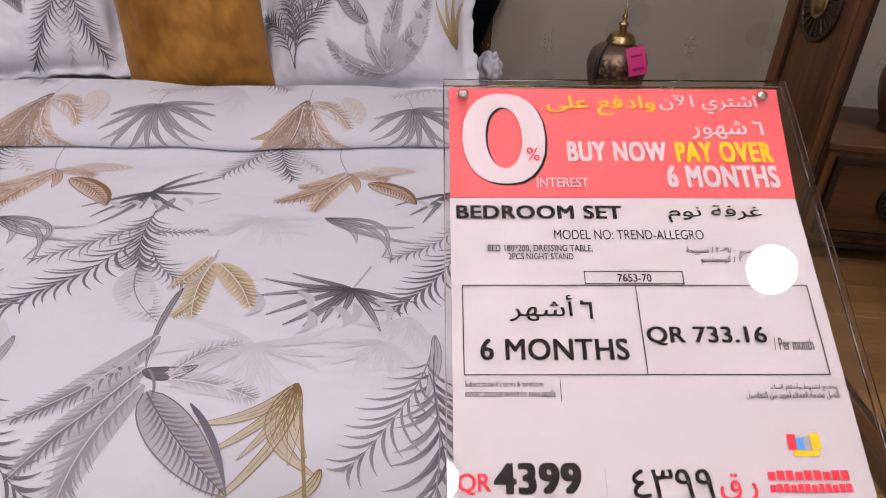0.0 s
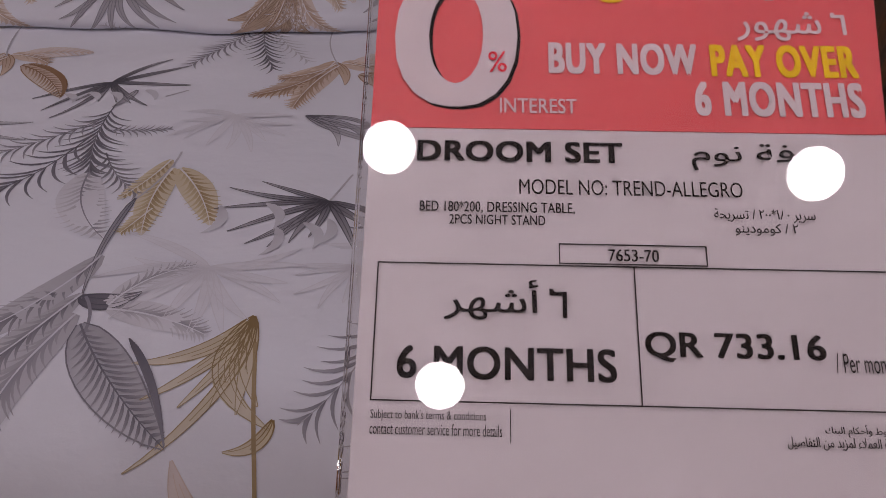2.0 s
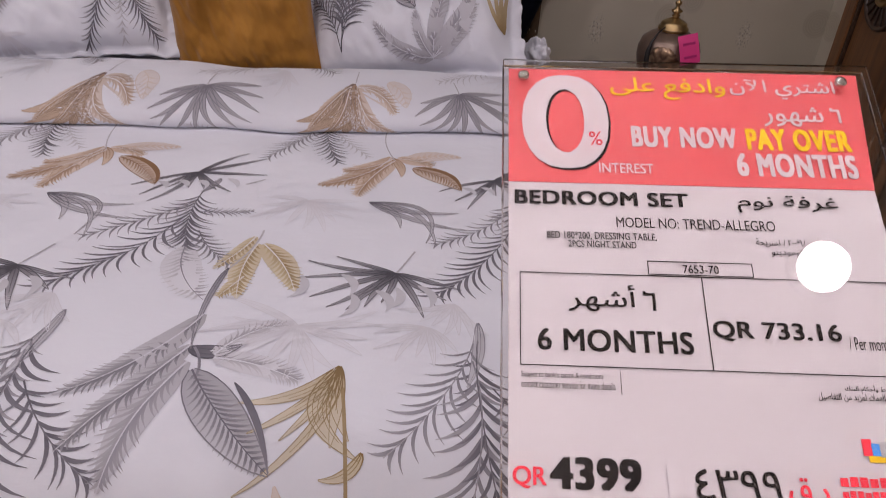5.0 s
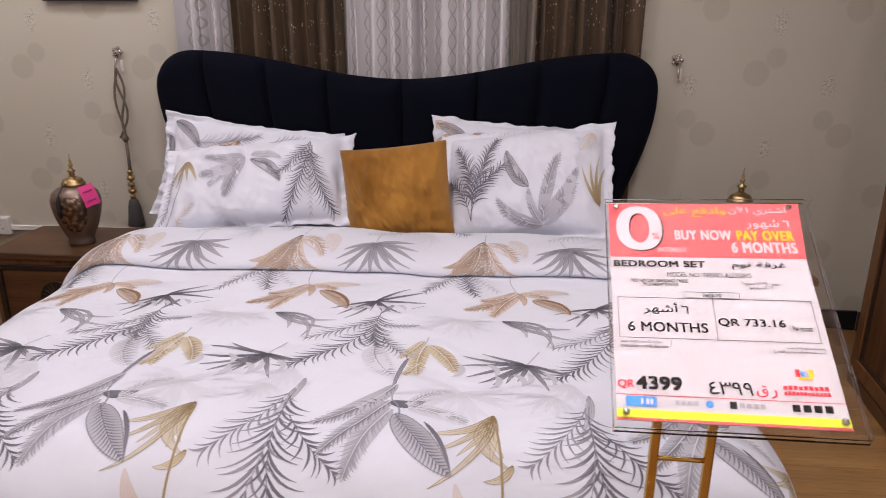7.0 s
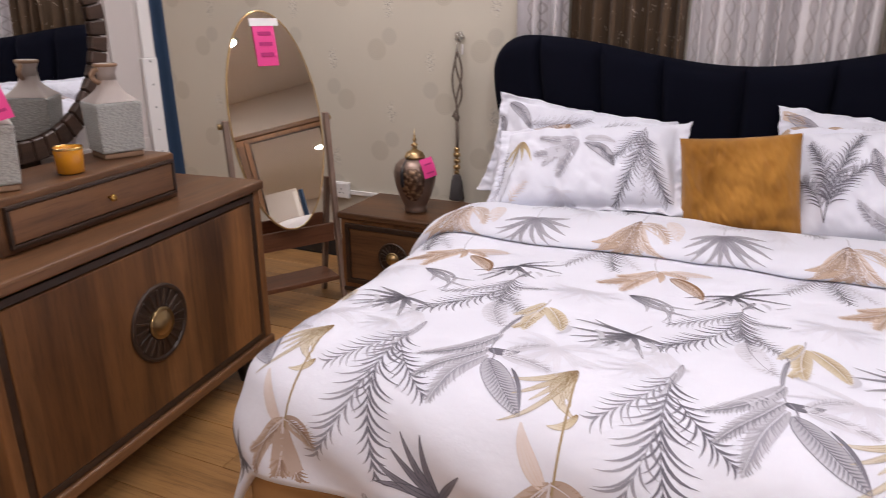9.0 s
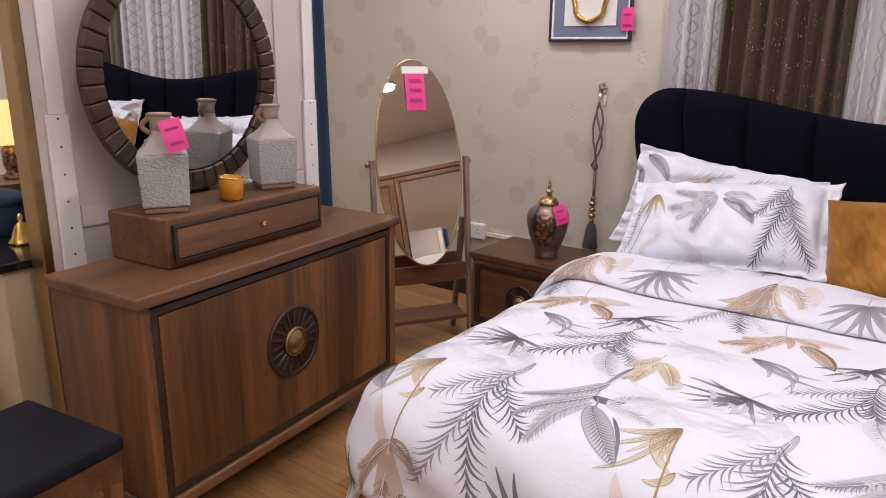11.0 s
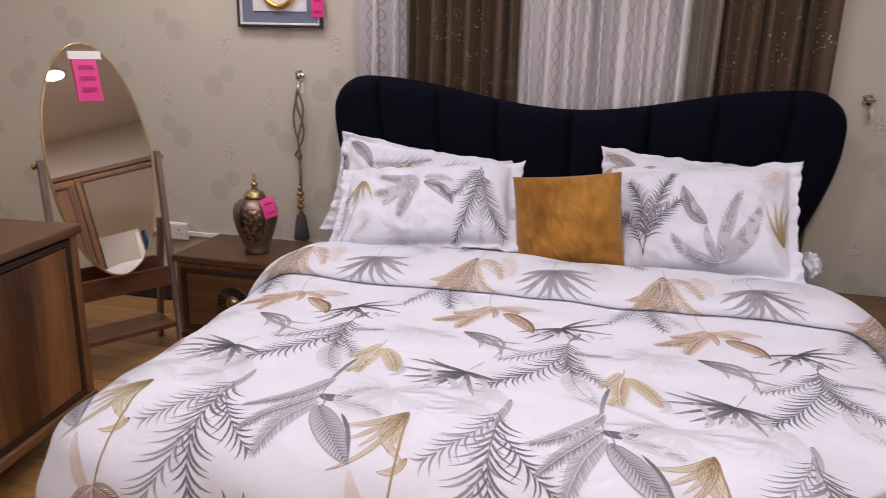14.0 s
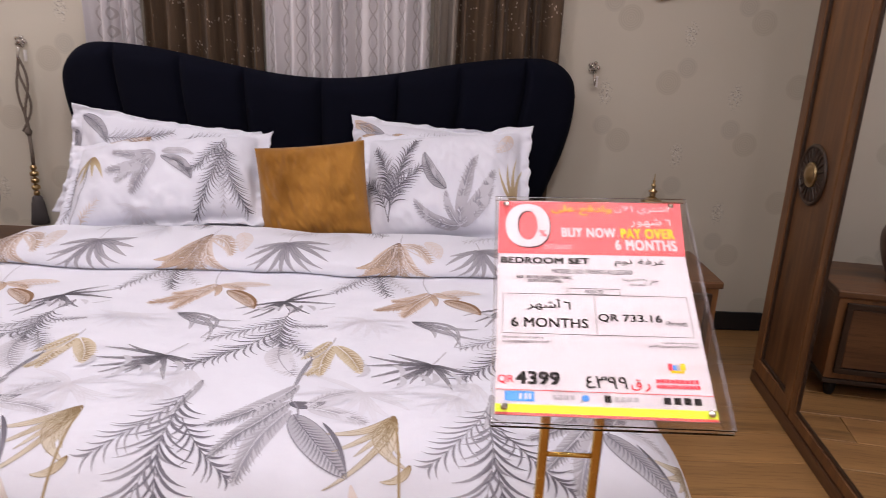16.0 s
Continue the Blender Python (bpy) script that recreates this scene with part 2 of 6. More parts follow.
def wallpaper(name):
    """Cream paper with staggered pairs of pale discs and small speckled sprigs above them."""
    m, nt, b = nodes_of(name)
    tc = nt.nodes.new("ShaderNodeTexCoord")
    sep = nt.nodes.new("ShaderNodeSeparateXYZ")
    link(nt, tc.outputs["Object"], sep.inputs[0])
    # the lengths of paper meet behind the headboard with the pattern shifted sideways
    seam = math_node(nt, "MULTIPLY", math_node(nt, "GREATER_THAN", sep.outputs["X"], 0.3), 0.183)
    along = math_node(nt, "ADD", math_node(nt, "ADD", sep.outputs["X"], sep.outputs["Y"]), seam)
    px, pz = 0.589, 0.536
    v = coords(nt)
    fib = noise_tex(nt, coords(nt, (60, 60, 9)), 12.0, 3)
    big = noise_tex(nt, v, 1.6, 3)
    base = mix_color(nt, big, (0.545, 0.505, 0.42), (0.61, 0.565, 0.475))
    vo = nt.nodes.new("ShaderNodeTexVoronoi")
    vo.inputs["Scale"].default_value = 105.0
    link(nt, v, vo.inputs["Vector"])
    spots = math_node(nt, "LESS_THAN", vo.outputs["Distance"], 0.36)
    vp = nt.nodes.new("ShaderNodeTexVoronoi")
    vp.inputs["Scale"].default_value = 88.0
    link(nt, coords(nt, (1.1, 1.1, 0.9), (0.4, 0.3, 0.2)), vp.inputs["Vector"])
    pale = math_node(nt, "LESS_THAN", vp.outputs["Distance"], 0.34)
    for cx0, cz0, flip in ((-1.527, 1.384, 1.0), (-1.762, 1.114, -1.0)):
        offx, offz = cx0 - px / 2, cz0 - pz / 2
        u = math_node(nt, "MULTIPLY_ADD", math_node(nt, "FRACT", math_node(nt, "DIVIDE", math_node(nt, "ADD", along, 20.0 - offx), px)), px, -px / 2)
        w = math_node(nt, "MULTIPLY_ADD", math_node(nt, "FRACT", math_node(nt, "DIVIDE", math_node(nt, "ADD", sep.outputs["Z"], 10.0 - offz), pz)), pz, -pz / 2)

        def dist(cx, cz, kx=1.0):
            dx, dz = math_node(nt, "MULTIPLY", math_node(nt, "SUBTRACT", u, cx), kx), math_node(nt, "SUBTRACT", w, cz)
            return math_node(nt, "SQRT", math_node(nt, "ADD", math_node(nt, "MULTIPLY", dx, dx), math_node(nt, "MULTIPLY", dz, dz)))

        def disc(cx, cz, r, soft=0.004):
            d = dist(cx, cz)
            mr = nt.nodes.new("ShaderNodeMapRange")
            mr.inputs[1].default_value, mr.inputs[2].default_value, mr.inputs[3].default_value, mr.inputs[4].default_value = r, r + soft, 1.0, 0.0
            link(nt, d, mr.inputs[0])
            rings = math_node(nt, "MULTIPLY_ADD", math_node(nt, "SINE", math_node(nt, "MULTIPLY", d, 620.0)), 0.25, 0.75)
            return math_node(nt, "MULTIPLY", mr.outputs[0], rings)

        base = mix_color(nt, math_node(nt, "MULTIPLY", disc(0.077 * flip, -0.111, 0.050, 0.010), 0.42), base, (0.36, 0.315, 0.24))
        base = mix_color(nt, math_node(nt, "MULTIPLY", disc(0.0, -0.045, 0.038, 0.010), 0.42), base, (0.35, 0.325, 0.28))
        sprig = nt.nodes.new("ShaderNodeMapRange")
        sprig.inputs[1].default_value, sprig.inputs[2].default_value, sprig.inputs[3].default_value, sprig.inputs[4].default_value = 0.030, 0.070, 1.0, 0.0
        link(nt, dist(0.0, 0.100, 1.9), sprig.inputs[0])
        base = mix_color(nt, math_node(nt, "MULTIPLY", math_node(nt, "MULTIPLY", spots, sprig.outputs[0]), 0.62), base, (0.19, 0.18, 0.165))
        base = mix_color(nt, math_node(nt, "MULTIPLY", math_node(nt, "MULTIPLY", pale, sprig.outputs[0]), 0.55), base, (0.74, 0.72, 0.68))
    base = mix_color(nt, math_node(nt, "MULTIPLY", fib, 0.16), base, (0.36, 0.33, 0.28))
    link(nt, base, b.inputs["Base Color"])
    b.inputs["Roughness"].default_value = 0.62
    bump(nt, b, fib, 0.15, 0.001)
    return m


M_PLANK = wood("laminate_oak", (0.45, 0.255, 0.098), (0.255, 0.135, 0.052), "x", 0.34, 0.8)
M_PAPER = wallpaper("wallpaper")
# for the added outer walls only; kept pale to bounce more light
M_WALL = plain("painted_wall", (0.74, 0.69, 0.64), 0.7, vary=0.05, scale=2.0)
M_WALLW = plain("white_panel", (0.58, 0.535, 0.51), 0.45, vary=0.04, scale=2.0, bumpy=0.04)
M_CEIL = plain("ceiling_paint", (0.86, 0.80, 0.72), 0.8, vary=0.04, scale=2.0)
M_OAK = wood("rustic_oak", (0.255, 0.118, 0.043), (0.062, 0.026, 0.011), "z", 0.46)
M_OAKB = wood("rustic_oak_boards", (0.300, 0.142, 0.052), (0.066, 0.028, 0.012), "z", 0.46, boards=0.155)
M_OAKX = wood("rustic_oak_along", (0.182, 0.090, 0.039), (0.068, 0.030, 0.014), "x", 0.42)
# dark moulding wood, its colour deepened further for the shadows in the mouldings
M_DARKWOOD = wood("dark_moulding", (0.050, 0.028, 0.017), (0.022, 0.012, 0.008), "x", 0.4)
M_GREYBLOCK = wood("dark_block_wood", (0.080, 0.045, 0.030), (0.036, 0.020, 0.014), "x", 0.5)
M_WALNUT = wood("reddish_walnut", (0.20, 0.085, 0.045), (0.10, 0.04, 0.022), "x", 0.38)
M_GREYWOOD = wood("taupe_wood", (0.26, 0.19, 0.15), (0.15, 0.10, 0.08), "z", 0.45)
M_BLACK = plain("black_plastic", (0.012, 0.012, 0.014), 0.45)
M_NAVY = plain("navy_velvet", (0.0043, 0.0048, 0.0105), 0.95, vary=0.3, scale=5.0, fine=500, bumpy=0.15, spec=0.06, sheen=0.01)
M_SEAT = plain("black_seat_fabric", (0.012, 0.012, 0.018), 0.9, vary=0.3, fine=500, bumpy=0.2, spec=0.2)
M_SHEET = cloth("white_printed_cotton", (0.755, 0.765, 0.85), crease=0.42)
M_INK = cloth("printed_leaf_ink", (0.5, 0.5, 0.5), ink=True, crease=0.42)
M_MUSTARD = velvet("mustard_velvet", (0.20, 0.082, 0.010), (0.43, 0.205, 0.040))
M_TANBASE = plain("tan_leather", (0.42, 0.24, 0.10), 0.5, vary=0.15)
M_GOLD = metal_mat("brushed_gold", (0.78, 0.52, 0.16), 0.24)
M_BRASS = metal_mat("antique_brass", (0.50, 0.36, 0.18), 0.32)
M_STEEL = metal_mat("polished_steel", (0.75, 0.74, 0.72), 0.15)
M_MIRROR = mirror_mat("mirror_silver", (0.86, 0.86, 0.86))
M_BRONZEMIR = mirror_mat("tinted_mirror", (0.90, 0.84, 0.74))
M_PINK = plain("pink_price_tag", (0.80, 0.05, 0.28), 0.5, vary=0.1)
M_TAGMARK = plain("tag_marks", (0.45, 0.01, 0.16), 0.6)
M_TAGWHITE = plain("tag_white", (0.82, 0.80, 0.80), 0.5)
M_WHITEP = plain("white_plastic", (0.78, 0.76, 0.74), 0.35, vary=0.04, bumpy=0.02)
M_BLUE = plain("blue_fabric", (0.014, 0.038, 0.085), 0.85, vary=0.25, scale=6)
M_BROWNCURT = glitter_cloth("brown_chenille", (0.088, 0.052, 0.026), (0.60, 0.50, 0.40))
M_TRELLIS = trellis("pale_trellis_jacquard", (0.70, 0.67, 0.685), (0.33, 0.29, 0.28))
M_TAUPECURT = cloth("taupe_lining", (0.24, 0.20, 0.16), weave=350, rough=0.8, crease=0.15, blot=0.15)
M_LAMPGLOW = glow("lamp_disc", (1.0, 0.95, 0.93), 45.0)


# ---------------------------------------------------------------- builders
def part(name, bm, material, parent=None, label="", smooth=False):
    me = bpy.data.meshes.new(name)
    bm.normal_update()
    bm.to_mesh(me)
    bm.free()
    me.materials.append(material)
    if smooth:
        me.polygons.foreach_set("use_smooth", [True] * len(me.polygons))
    ob = new(name, me)
    if parent is not None:
        ob.parent = parent
    if label:
        ob["label"] = label
    return ob


def thing(name, m, label, category, group="", kind=""):
    ob = new(name)
    ob.matrix_basis = m
    return tagged(ob, label, category, group, kind)


def add_box(bm, x0, y0, z0, x1, y1, z1, bev=0.0, seg=2):
    vs = [bm.verts.new(p) for p in ((x0, y0, z0), (x1, y0, z0), (x1, y1, z0), (x0, y1, z0), (x0, y0, z1), (x1, y0, z1), (x1, y1, z1), (x0, y1, z1))]
    fs = [bm.faces.new([vs[i] for i in q]) for q in ((3, 2, 1, 0), (4, 5, 6, 7), (0, 1, 5, 4), (1, 2, 6, 5), (2, 3, 7, 6), (3, 0, 4, 7))]
    if bev:
        es = list({e for f in fs for e in f.edges})
        bmesh.ops.bevel(bm, geom=es, offset=bev, segments=seg, affect="EDGES", profile=0.5)
    return bm


def box(*a, bev=0.003, seg=2):
    return add_box(bmesh.new(), *a, bev=bev, seg=seg)


def lathe(profile, seg=32, axis="z", bm=None, m=None, close=True):
    """Turns a profile of (radius, height) round an axis."""
    bm = bm or bmesh.new()
    rings = []
    for r, h in profile:
        ring = []
        for i in range(seg):
            a = 2 * math.pi * i / seg
            p = Vector((r * math.cos(a), r * math.sin(a), h))
            if axis == "y":
                p = Vector((p.x, -p.z, p.y))
            elif axis == "x":
                p = Vector((p.z, p.x, p.y))
            ring.append(bm.verts.new(m @ p if m else p))
        rings.append(ring)
    for a, b in zip(rings, rings[1:]):
        for i in range(seg):
            j = (i + 1) % seg
            bm.faces.new((a[i], a[j], b[j], b[i]))
    if close:
        bm.faces.new(list(reversed(rings[0])))
        bm.faces.new(rings[-1])
    return bm


def tube(points, radius, seg=10, bm=None, closed=False):
    """A round bar along points; radius may be a list."""
    bm = bm or bmesh.new()
    pts = [Vector(p) for p in points]
    rings = []
    n = len(pts)
    ref = None
    for i, p in enumerate(pts):
        a, b = pts[(i - 1) % n if closed else max(i - 1, 0)], pts[(i + 1) % n if closed else min(i + 1, n - 1)]
        d = (b - a).normalized()
        if ref is None:
            ref = Vector((0, 0, 1)) if abs(d.z) < 0.9 else Vector((1, 0, 0))
        s = d.cross(ref).normalized()
        ref = s.cross(d).normalized()
        r = radius[i] if isinstance(radius, (list, tuple)) else radius
        rings.append([bm.verts.new(p + r * (math.cos(2 * math.pi * k / seg) * s + math.sin(2 * math.pi * k / seg) * ref)) for k in range(seg)])
    pairs = list(zip(rings, rings[1:])) + ([(rings[-1], rings[0])] if closed else [])
    for a, b in pairs:
        for k in range(seg):
            j = (k + 1) % seg
            bm.faces.new((a[k], a[j], b[j], b[k]))
    if not closed:
        bm.faces.new(list(reversed(rings[0])))
        bm.faces.new(rings[-1])
    return bm


def grid(f, nu, nv, bm=None, flip=False):
    """A sheet of quads from f(i / nu, j / nv)."""
    bm = bm or bmesh.new()
    vs = [[bm.verts.new(f(i / nu, j / nv)) for j in range(nv + 1)] for i in range(nu + 1)]
    for i in range(nu):
        for j in range(nv):
            q = (vs[i][j], vs[i + 1][j], vs[i + 1][j + 1], vs[i][j + 1])
            bm.faces.new(tuple(reversed(q)) if flip else q)
    return bm


def shell(f, g, nu, nv):
    """A closed body between two sheets f and g that share the same grid."""
    bm = bmesh.new()
    A = [[bm.verts.new(f(i / nu, j / nv)) for j in range(nv + 1)] for i in range(nu + 1)]
    B = [[bm.verts.new(g(i / nu, j / nv)) for j in range(nv + 1)] for i in range(nu + 1)]
    for i in range(nu):
        for j in range(nv):
            bm.faces.new((A[i][j], A[i + 1][j], A[i + 1][j + 1], A[i][j + 1]))
            bm.faces.new((B[i][j], B[i][j + 1], B[i + 1][j + 1], B[i + 1][j]))
    rim = [(i, 0) for i in range(nu)] + [(nu, j) for j in range(nv)] + [(i, nv) for i in range(nu, 0, -1)] + [(0, j) for j in range(nv, 0, -1)]
    for k in range(len(rim)):
        (a, b), (c, d) = rim[k], rim[(k + 1) % len(rim)]
        bm.faces.new((A[a][b], B[a][b], B[c][d], A[c][d]))
    return bm


def smooth01(t):
    t = max(0.0, min(1.0, t))
    return t * t * (3 - 2 * t)


def noisy(x, y, z, s):
    return noise.noise(Vector((x * s, y * s, z * s)))


# ---------------------------------------------------------------- room
floor = part("floor", box(-4.6, -7.2, -0.12, 2.7, 0.12, -0.006, bev=0), M_PLANK)
tagged(floor, "wood-look laminate floor in warm oak planks", "floor", kind="structure")
wall = part("wall_back", box(-4.6, 0.0, 0.0, 2.165, 0.12, CEIL, bev=0), M_PAPER)
tagged(wall, "cream wallpaper with pale discs and sprigs", "wall", kind="structure")
wall = part("wall_right", box(2.165, -0.50, 0.0, 2.30, 0.12, CEIL, bev=0), M_PAPER)
tagged(wall, "pale papered side wall beside the wardrobe", "wall", kind="structure")
# the next three walls are added to enclose the room and bounce light
wall = part("wall_right_recess", box(2.56, -7.2, 0.0, 2.70, -0.503, CEIL, bev=0), M_WALL)
tagged(wall, "plain pale wall added behind the wardrobe", "wall", kind="structure")
wall = part("wall_front", box(-4.6, -7.32, 0.0, 2.70, -7.2, CEIL, bev=0), M_WALL)
tagged(wall, "plain pale wall added to close the showroom", "wall", kind="structure")
wall = part("wall_left", box(-4.72, -7.2, 0.0, -4.6, 0.12, CEIL, bev=0), M_WALL)
tagged(wall, "plain pale wall added to close the showroom", "wall", kind="structure")
ceiling = part("ceiling", box(-4.72, -7.32, CEIL, 2.70, 0.12, CEIL + 0.1, bev=0), M_CEIL)
tagged(ceiling, "plain cream ceiling with round downlights", "ceiling", kind="structure")
base = part("baseboard", box(-4.6, -0.014, 0.0, 2.15, -0.001, 0.095, bev=0.003), M_BLACK)
tagged(base, "black skirting board along the papered wall", "skirting", kind="structure")
base = part("baseboard_right", box(2.150, -0.50, 0.0, 2.164, -0.016, 0.095, bev=0.003), M_BLACK)
tagged(base, "black skirting board along the side wall", "skirting", kind="structure")
trim = part("trim", box(-2.6, -0.016, 0.385, -1.0, -0.001, 0.410, bev=0.003), M_WHITEP)
tagged(trim, "white cable trunking along the wall", "trunking", kind="structure")

# added fill lamps get the same fixture as the reflected downlights
for x, y, watts in DOWNLIGHTS:
    lamp_data = bpy.data.lights.new("downlight", "AREA")
    lamp_data.shape, lamp_data.size, lamp_data.energy, lamp_data.color = "DISK", 0.15, watts, (1.0, 0.895, 0.965)
    dl = thing("ceiling_downlight", pose(x, y, CEIL), "round recessed white ceiling downlight, switched on", "downlight", "ceiling downlights")
    part("trim_ring", lathe([(0.078, -0.001), (0.108, -0.001), (0.108, -0.008), (0.100, -0.014), (0.082, -0.010), (0.078, -0.004)], 36, close=False), M_WHITEP, dl, smooth=True)
    part("diffuser", lathe([(0.001, -0.003), (0.077, -0.003), (0.077, -0.006), (0.001, -0.007)], 36), M_LAMPGLOW, dl)
    lp = new("downlight_lamp", lamp_data)
    lp.matrix_world = Matrix.Translation((x, y, CEIL - 0.02))

# ---------------------------------------------------------------- bed
bed = thing("bed", pose(0, 0, 0), "double bed with a navy channel-tufted headboard", "bed")
SEAMS = [-1.0, -0.80, -0.545, -0.30, 0.0, 0.30, 0.545, 0.80, 1.0]


def head_top(u):
    a = abs(u)
    if a <= 0.85:
        return 1.158 + 0.115 * math.sin(math.pi / 2 * a / 0.85) ** 2
    return 1.273 - 0.15 * (1 - math.sqrt(max(0.0, 1 - ((a - 0.85) / 0.15) ** 2)))


def head_xz(u, v):
    return u * (0.90 + 0.20 * smooth01(v * 1.05)), 0.30 + (head_top(u) - 0.30) * v


def head_front(i, j):
    u = -1 + 2 * i
    x, z = head_xz(u, j)
    for a, b in zip(SEAMS, SEAMS[1:]):
        if a <= u <= b:
            t = (u - a) / (b - a)
            break
    puff = 0.25 * (4 * t * (1 - t)) ** 0.5 + 0.75 * max(0.0, 1 - abs(2 * t - 1) ** 7) ** 0.55
    edge = min(1.0, (1 - j) / 0.06) ** 0.5 if j > 0.94 else 1.0
    return (x, -0.130 - 0.058 * puff * edge, z)


def head_back(i, j):
    u = -1 + 2 * i
    x, z = head_xz(u, j)
    return (x, -0.112, z)


part("headboard", shell(head_front, head_back, 300, 36), M_NAVY, bed, "navy velvet headboard with vertical channels and flared wings", smooth=True)
part("bed_frame", box(-0.97, -2.20, 0.10, 0.97, -0.20, 0.30, bev=0.015), M_TANBASE, bed, "tan upholstered bed base")
part("mattress", box(-0.90, -2.15, 0.303, 0.90, -0.20, 0.58, bev=0.06, seg=4), M_SHEET, bed)
for x in (-0.88, 0.88):
    for y in (-2.12, -0.30):
        part("leg", lathe([(0.022, 0.0), (0.03, 0.02), (0.035, 0.099)], 16, m=Matrix.Translation((x, y, 0))), M_BLACK, bed)

# duvet: a sheet that is flat on top and drops round the edges
D_HALF, D_FOOT, D_R, D_TOP = 0.86, -2.06, 0.20, 0.622
D_DROP = D_R * math.pi / 2


def edge_curve(r):
    """How far out and how far down the cloth is after running r past the flat top."""
    if r <= 0:
        return 0.0, 0.0
    if r < D_DROP:
        a = r / D_R
        return D_R * math.sin(a), -D_R * (1 - math.cos(a))
    return D_R + 0.10 * (r - D_DROP), -D_R - (r - D_DROP)


def duvet_at(s, t):
    """The cloth's place: s across (0 at the middle), t along (the y that it would have if flat)."""
    half = D_HALF - 0.020 if s < 0 else D_HALF + 0.008
    a, b = max(0.0, abs(s) - half), max(0.0, D_FOOT - t)
    r = math.hypot(a, b)
    out, down = edge_curve(r)
    sx = 1 if s > 0 else -1
    x = min(abs(s), half) * sx + (out * a / r * sx if r else 0)
    y = max(t, D_FOOT) - (out * b / r if r else 0)
    soft = noisy(s, t, 0, 2.3) * 0.012 + noisy(s, t, 3, 6.0) * 0.007 + noisy(s * 0.6, t, 9, 11.0) * 0.0022
    hang = min(1.0, r / 0.35)
    k = math.sin((s + 1.7 * t) * 16 + 2 * noisy(s, t, 7, 2)) * 0.010 * hang
    crown = 0.012 * (1 - min(1.0, abs(s) / D_HALF) ** 2)
    z = D_TOP + down + crown + soft * (1 - 0.5 * hang)
    if r:
        x += k * a / r * sx
        y -= k * b / r
    return Vector((x, y, z))


def offset_at(f, s, t, h):
    e = 0.004
    p = f(s, t)
    n = (f(s + e, t) - f(s - e, t)).cross(f(s, t + e) - f(s, t - e)).normalized()
    return p + n * h


SIDE = D_HALF + D_DROP + 0.13
duvet = thing("duvet", pose(0, 0, 0), "white duvet with grey and gold palm leaves spread over bed", "duvet")
T0, T1 = -0.78, D_FOOT - D_DROP - 0.075
part("cover", shell(lambda i, j: duvet_at(-SIDE + 2 * SIDE * i, T1 + (T0 - T1) * j), lambda i, j: offset_at(duvet_at, -SIDE + 2 * SIDE * i, T1 + (T0 - T1) * j, -0.02), 150, 110), M_SHEET, duvet, smooth=True)

BAND = [(-1.092, 0.002), (-1.127, 0.0015), (-1.150, 0.006), (-1.151, 0.021), (-1.126, 0.039), (-1.052, 0.052), (-0.952, 0.052), (-0.852, 0.044), (-0.772, 0.03), (-0.732, 0.012), (-0.732, -0.01)]


def spline(pts, t):
    n = len(pts) - 1
    k = min(int(t * n), n - 1)
    f = t * n - k
    p = [pts[max(0, min(n, k + d))] for d in (-1, 0, 1, 2)]
    return tuple(0.5 * (2 * b + (c - a) * f + (2 * a - 5 * b + 4 * c - d) * f * f + (3 * b - a - 3 * c + d) * f ** 3) for a, b, c, d in zip(*p))


def band_at(s, t):
    """The turned-back top of the duvet; t runs from its front crease (0) to the pillows (1)."""
    y, h = spline(BAND, max(0.0, min(1.0, t)))
    y += 0.008 * noisy(s, 0.3, 5, 3.0) + 0.02 * abs(s) ** 3 - 0.034 * max(0.0, 1 - ((s + 0.15) / 0.8) ** 2) * max(0.0, 1 - 1.6 * t)
    return offset_at(duvet_at, s, y, h * (1 + 0.12 * noisy(s, y, 2, 3)))


part("turned_back_edge", grid(lambda i, j: band_at(-1.12 + 2.24 * i, j), 120, 40), M_SHEET, duvet, smooth=True)


def pillow_height(a, b, core=0.88):
    a, b = min(1.0, abs(a) / core), min(1.0, abs(b) / core)
    return max(0.0, (1 - a ** 3.2) * (1 - b ** 3.2)) ** 0.55


def pillow_at(side, w, h, thick, seed, flange=True):
    core = 0.88 if flange else 0.985

    def f(u, v):
        k = pillow_height(u, v, core)
        rim = max(abs(u), abs(v))
        pin = 1 - (1.0 if flange else 0.5) * (0.065 * (1 - v * v) * abs(u) ** 4 + 0.085 * (1 - u * u) * abs(v) ** 4)
        loose = smooth01((rim - 0.82) / 0.18) if flange else 0.0
        ruff = loose * (0.024 * noisy(u * 2.2, v * 2.2, seed, 2.4) + 0.008 * noisy(u * 7, v * 7, seed, 2.0))
        wave = loose * 0.010 * noisy(u * 5, v * 5, seed + 3, 1.7)
        crs = (0.016 * noisy(u * 1.5, v * 1.5, seed, 1.6) + 0.013 * noisy(u * 3, v * 1.2, seed + 9, 2.4) + 0.006 * noisy(u * 6 + v * 2, v * 2.5, seed + 5, 2.2)) * min(1.0, k + 0.15)
        return Vector((u * w / 2 * pin + wave, side * (thick / 2 * k + 0.003) + ruff + crs, v * h / 2 * pin + wave))

    return f


def pillow(m, w, h, thick, seed, label, flange=True, mat=None, category="pillow", name="pillow", group="pillows on the bed"):
    p = thing(name, m, label, category, group)
    fr, bk = pillow_at(-1, w, h, thick, seed, flange), pillow_at(1, w, h, thick, seed, flange)
    part("case", shell(lambda i, j: fr(2 * i - 1, 2 * j - 1), lambda i, j: bk(2 * i - 1, 2 * j - 1), 100, 76), mat or M_SHEET, p, smooth=True)
    return p, fr


